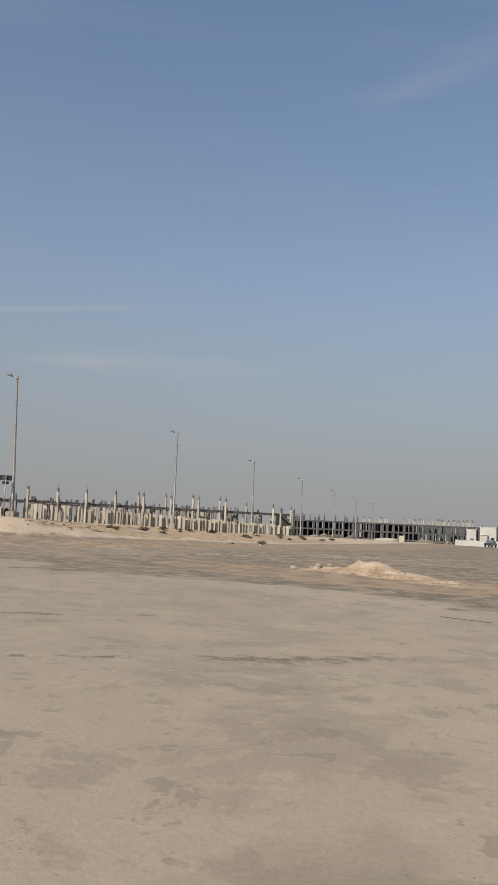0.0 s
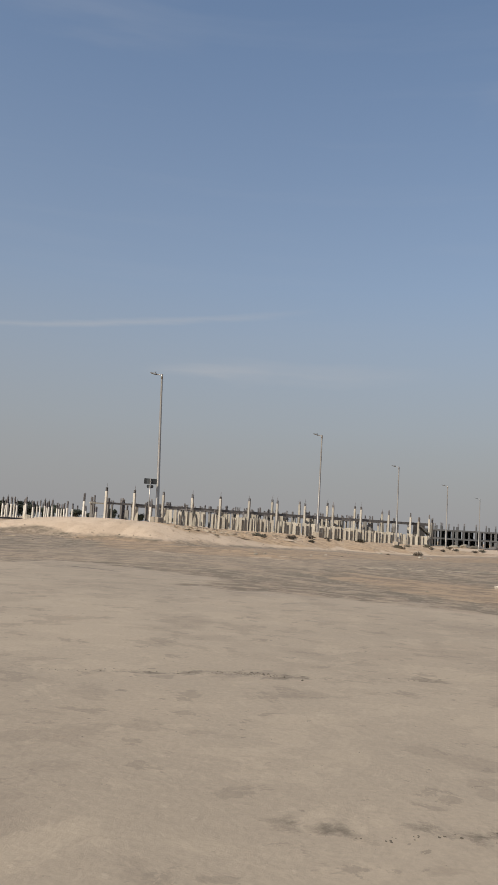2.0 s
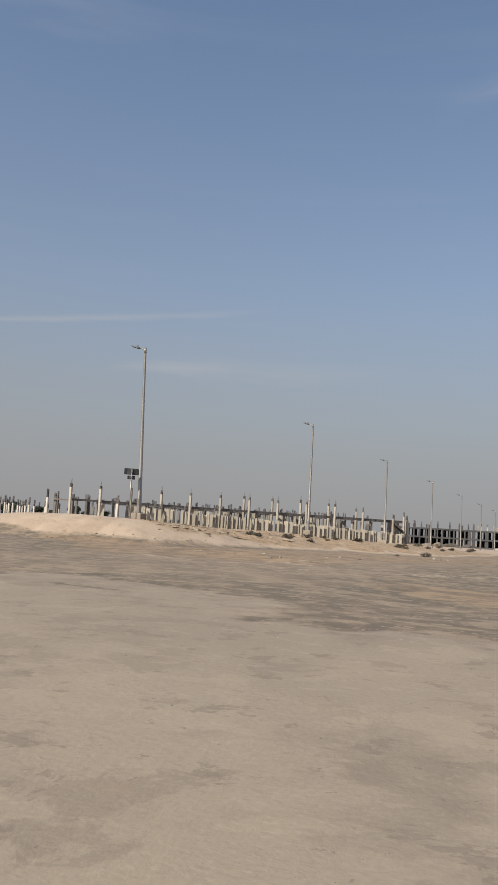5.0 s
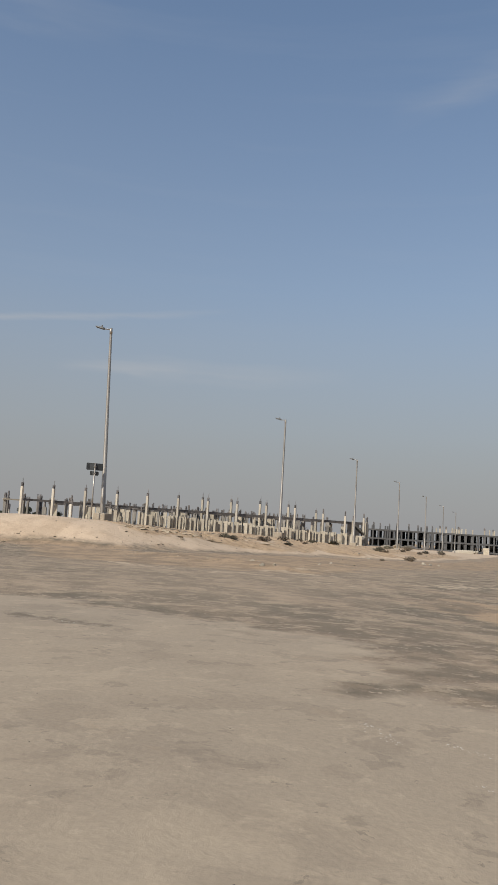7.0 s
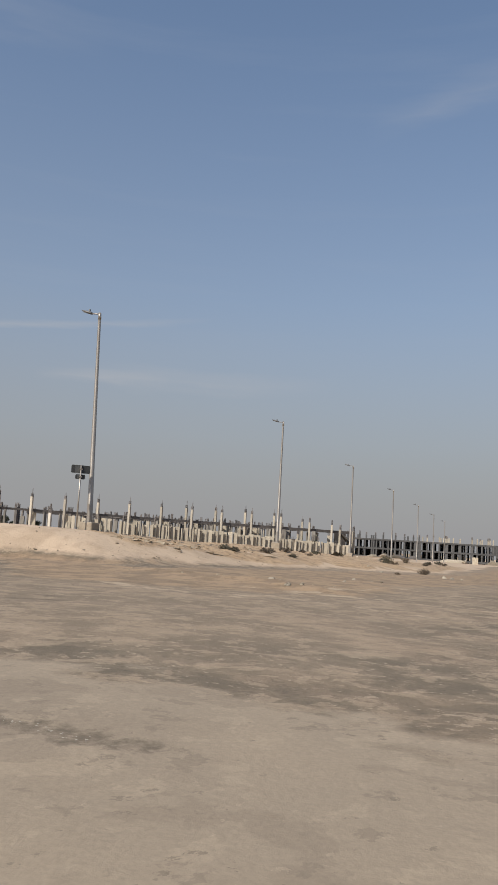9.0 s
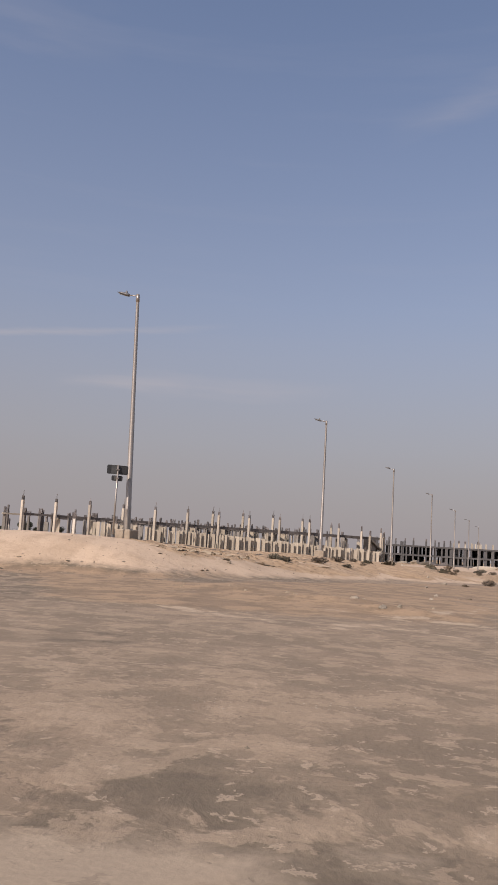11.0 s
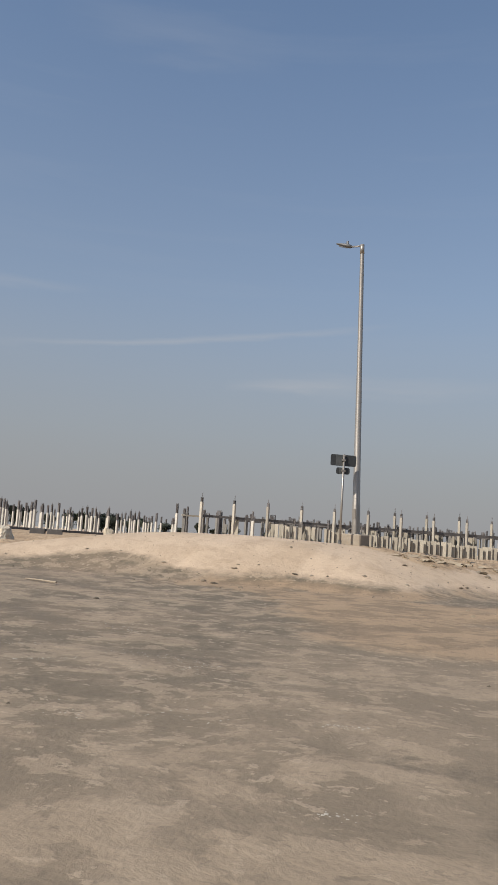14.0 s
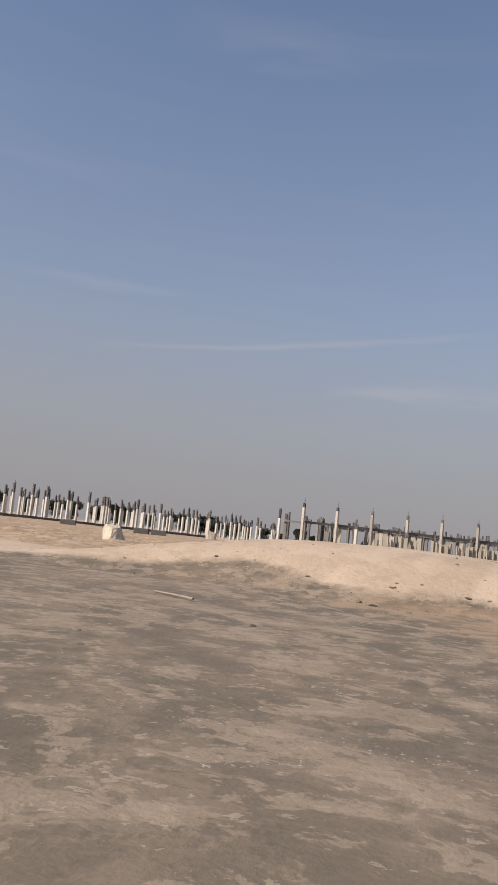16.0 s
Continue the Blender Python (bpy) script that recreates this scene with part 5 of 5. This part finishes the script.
    stick = new("wooden_stick", Geo().rod((-0.62, 0, 0.03), (0.0, 0.02, 0.045), 0.013, 0.016, 7).rod((0.0, 0.02, 0.045), (0.58, 0, 0.05), 0.016, 0.021, 7).mesh("wooden_stick", M_WOOD))
    stick.matrix_world = pose(-1.5, -10.95, settle(-1.5, -10.95), 0, 0, -11)
    tagged(stick, "weathered wooden stick lying on the silt", "stick")


TWIG = ((30.92, -30.23), (31.82, -30.46))
STONES = [(-0.31, -3.24, 0.10, 0), (-0.75, -5.3, 0.09, 2), (-0.76, -5.08, 0.07, 2), (-0.32, -4.77, 0.07, 2), (0.55, -6.8, 0.12, 2), (1.04, -4.4, 0.10, 0), (0.67, -4.6, 0.12, 2),
          (3.27, 1.74, 0.22, 0), (3.58, 1.58, 0.20, 2), (3.66, -0.89, 0.13, 2), (3.74, -0.63, 0.11, 2), (2.25, -1.42, 0.13, 2), (2.13, -3.6, 0.10, 0), (3.04, -3.0, 0.10, 0),
          (-4.65, -6.67, 0.10, 2), (-2.45, -6.06, 0.11, 0), (-3.87, -6.2, 0.08, 0), (-0.7, -5.25, 0.07, 2), (-0.76, -6.5, 0.15, 2), (-0.33, -6.65, 0.14, 2), (0.5, -7.6, 0.10, 2),
          (11.9, -8.9, 0.16, 1), (12.2, -8.6, 0.12, 1), (10.71, -6.9, 0.24, 1), (10.95, -6.75, 0.16, 1), (10.5, -6.6, 0.12, 1), (11.9, -2.65, 0.10, 1), (11.6, 0.0, 0.12, 1), (10.0, 7.5, 0.12, 1),
          (12.7, -0.4, 0.16, 2), (12.4, -0.6, 0.12, 2), (13.4, 12.2, 0.26, 1), (13.8, 12.0, 0.20, 1), (14.3, 11.8, 0.14, 1), (25.2, -16.6, 0.32, 1), (25.6, -16.3, 0.22, 1), (24.9, -16.2, 0.22, 1), (24.1, -15.9, 0.2, 1), (23.3, -21.0, 0.08, 1),
          (2.0, -15.5, 0.07, 2), (4.12, -14.75, 0.07, 2), (1.21, -14.96, 0.11, 2), (1.3, -12.16, 0.10, 2), (2.0, 25.2, 0.22, 2), (2.4, 40.0, 0.25, 1), (-6.4, -5.4, 0.07, 2),
          (29.0, -30.0, 0.04, 2), (9.6, 15.0, 0.2, 1), (8.4, 17.0, 0.16, 1), (7.2, 26.0, 0.2, 1)]
build_stones()


# ---------------------------------------------------------------- kerb and blocks before the column field
def build_site_edge():
    rng = random.Random(12)
    u = (Vector((-70.5, 60, 0)) - Vector((-72.5, 26, 0))).normalized()
    wall = empty("kerb_wall", pose(-72.5, 26, 0, 0, 0, math.degrees(math.atan2(u.y, u.x))), "low dark concrete kerb along the open building site", "kerb")
    block = Geo().post((0, 0), 3.9, 0.3, -0.4, 0.30, 0.02).mesh("kerb_stone", M_CONCRETE_DARK_SHADE)
    for k in range(9):
        x, y = -72.5 + u.x * (4 * k + 2), 26 + u.y * (4 * k + 2)
        part("kerb_stone", block, wall, (4 * k + 2, rng.uniform(-0.05, 0.05), level(x, y)))
    slab = Geo().post((0, 0), 1.5, 0.9, 0, 0.55, 0.04).mesh("concrete_block", M_CONCRETE_DARK_SHADE)
    for x, y, turn in ((-56.4, 26.9, 50), (-51.8, 32.4, 42), (-50.6, 33.6, 46), (-61.0, 20.0, 40)):
        b = new("concrete_block", slab)
        b.matrix_world = pose(x, y, level(x, y) - 0.05, 0, 0, turn)
        tagged(b, "dark concrete block lying on the sand", "concrete block", "loose blocks")


build_site_edge()


# ---------------------------------------------------------------- white houses, wall and car far off
def build_white_houses():
    for x, y, w, d, h, tank in ((17.9, 178.0, 2.5, 4.0, 4.2, False), (22.2, 178.5, 4.2, 5.0, 5.0, False), (27.6, 180.5, 4.6, 5.0, 5.4, True)):
        z = level(x, y)
        house = empty("white_house", pose(x, y, z, 0, 0, -4), "small white rendered house with a flat roof", "house", "white houses")
        part("wall", Geo().box((0, 0, h / 2 - 0.3), (w, d, h + 0.6)).mesh("wall", M_WHITE_WALL), house)
        part("roof", Geo().box((0, 0, h + 0.08), (w + 0.12, d + 0.12, 0.16)).mesh("roof", M_WHITE_WALL), house)
        for sx in (-w / 2 + 0.06, w / 2 - 0.06):
            part("parapet", Geo().box((sx, 0, h + 0.36), (0.14, d - 0.1, 0.42)).mesh("parapet", M_WHITE_WALL), house)
        if w > 3:
            porch = part("porch", Geo().box((-w * 0.22, -d / 2 - 0.5, 1.35), (w * 0.42, 1.0, 3.3)).mesh("porch", M_WHITE_WALL), house)
            part("porch_roof", Geo().box((-w * 0.22, -d / 2 - 0.55, 3.06), (w * 0.46, 1.2, 0.12)).mesh("porch_roof", M_WHITE_WALL), porch)
            for sx, sz in ((w * 0.28, 1.9),):
                win = part("window", Geo().box((sx, -d / 2 - 0.02, sz), (0.9, 0.08, 1.1)).mesh("window", M_GALVANISED), house)
                part("pane", Geo().box((sx, -d / 2 - 0.07, sz), (0.74, 0.03, 0.94)).mesh("pane", M_WINDOW_DARK), win)
        else:
            part("door", Geo().box((0.2, -d / 2 - 0.03, 0.95), (0.9, 0.08, 2.0)).mesh("door", M_SIGN_MID), house)
            # dark block added where only the shade of a recess lies beside the house
            part("stair_tower", Geo().box((w / 2 + 0.55, 0.4, 2.2), (1.05, 2.4, 5.6)).mesh("stair_tower", M_CONCRETE_GREY), house)
        if tank:
            t = new("water_tank", Geo().rod((0, 0, 0), (0, 0, 1.1), 0.7, 0.7, 14).rod((0, 0, 1.1), (0, 0, 1.3), 0.7, 0.2, 14).mesh("water_tank", M_SIGN_BACK))
            t.matrix_world = pose(x - 0.6, y - 0.6, z + h + 0.16)
            tagged(t, "dark round water tank on a flat roof", "water tank")
    wall = empty("boundary_wall", pose(14.8, 162.5, level(20, 162), 0, 0, -6), "low white boundary wall before the houses", "wall")
    panel = Geo().box((0, 0, 0.55), (3.0, 0.2, 1.6)).mesh("panel", M_WHITE_WALL)
    cap = Geo().box((0, 0, 1.38), (3.04, 0.3, 0.08)).mesh("cap", M_WHITE_WALL)
    for k in range(6):
        p = part("panel", panel, wall, (1.5 + 3.0 * k, 0, 0))
        part("cap", cap, p)
    shed = new("pump_box", Geo().post((0, 0), 1.3, 1.2, -0.3, 1.6, 0.05).mesh("pump_box", M_PALE_STONE))
    shed.matrix_world = pose(2.1, 158.0, level(2.1, 158.0), 0, 0, 5)
    tagged(shed, "small beige box-shaped hut on open ground", "hut")


build_white_houses()


def build_car():
    x, y = 23.8, 151.0
    car = empty("parked_car", pose(x, y, level(x, y), 0, 0, 76), "dark blue parked pickup car on the sand", "car")
    prof = [(-2.4, 0.45), (-2.4, 0.95), (-0.75, 1.0), (-0.45, 1.62), (0.75, 1.66), (1.35, 1.05), (2.3, 0.92), (2.4, 0.45)]
    g = Geo()
    n = len(prof)
    g.add([(a, -0.85, b) for a, b in prof] + [(a, 0.85, b) for a, b in prof], [tuple(range(n)), tuple(range(2 * n - 1, n - 1, -1))] + [(i, n + i, n + (i + 1) % n, (i + 1) % n) for i in range(n)])
    part("body", g.mesh("body", M_CAR), car)
    for sy in (-0.86, 0.86):
        part("side_window", Geo().box((0.15, sy, 1.32), (1.0, 0.03, 0.42)).mesh("side_window", M_WINDOW_DARK), car)
    tyre = Geo().rod((0, -0.11, 0), (0, 0.11, 0), 0.36, 0.36, 16).mesh("wheel", M_TYRE)
    rim = Geo().rod((0, -0.118, 0), (0, 0.118, 0), 0.21, 0.21, 12).mesh("rim", M_GALVANISED)
    for a in (-1.5, 1.5):
        for b in (-0.78, 0.78):
            part("rim", rim, part("wheel", tyre, car, (a, b, 0.36)))


build_car()
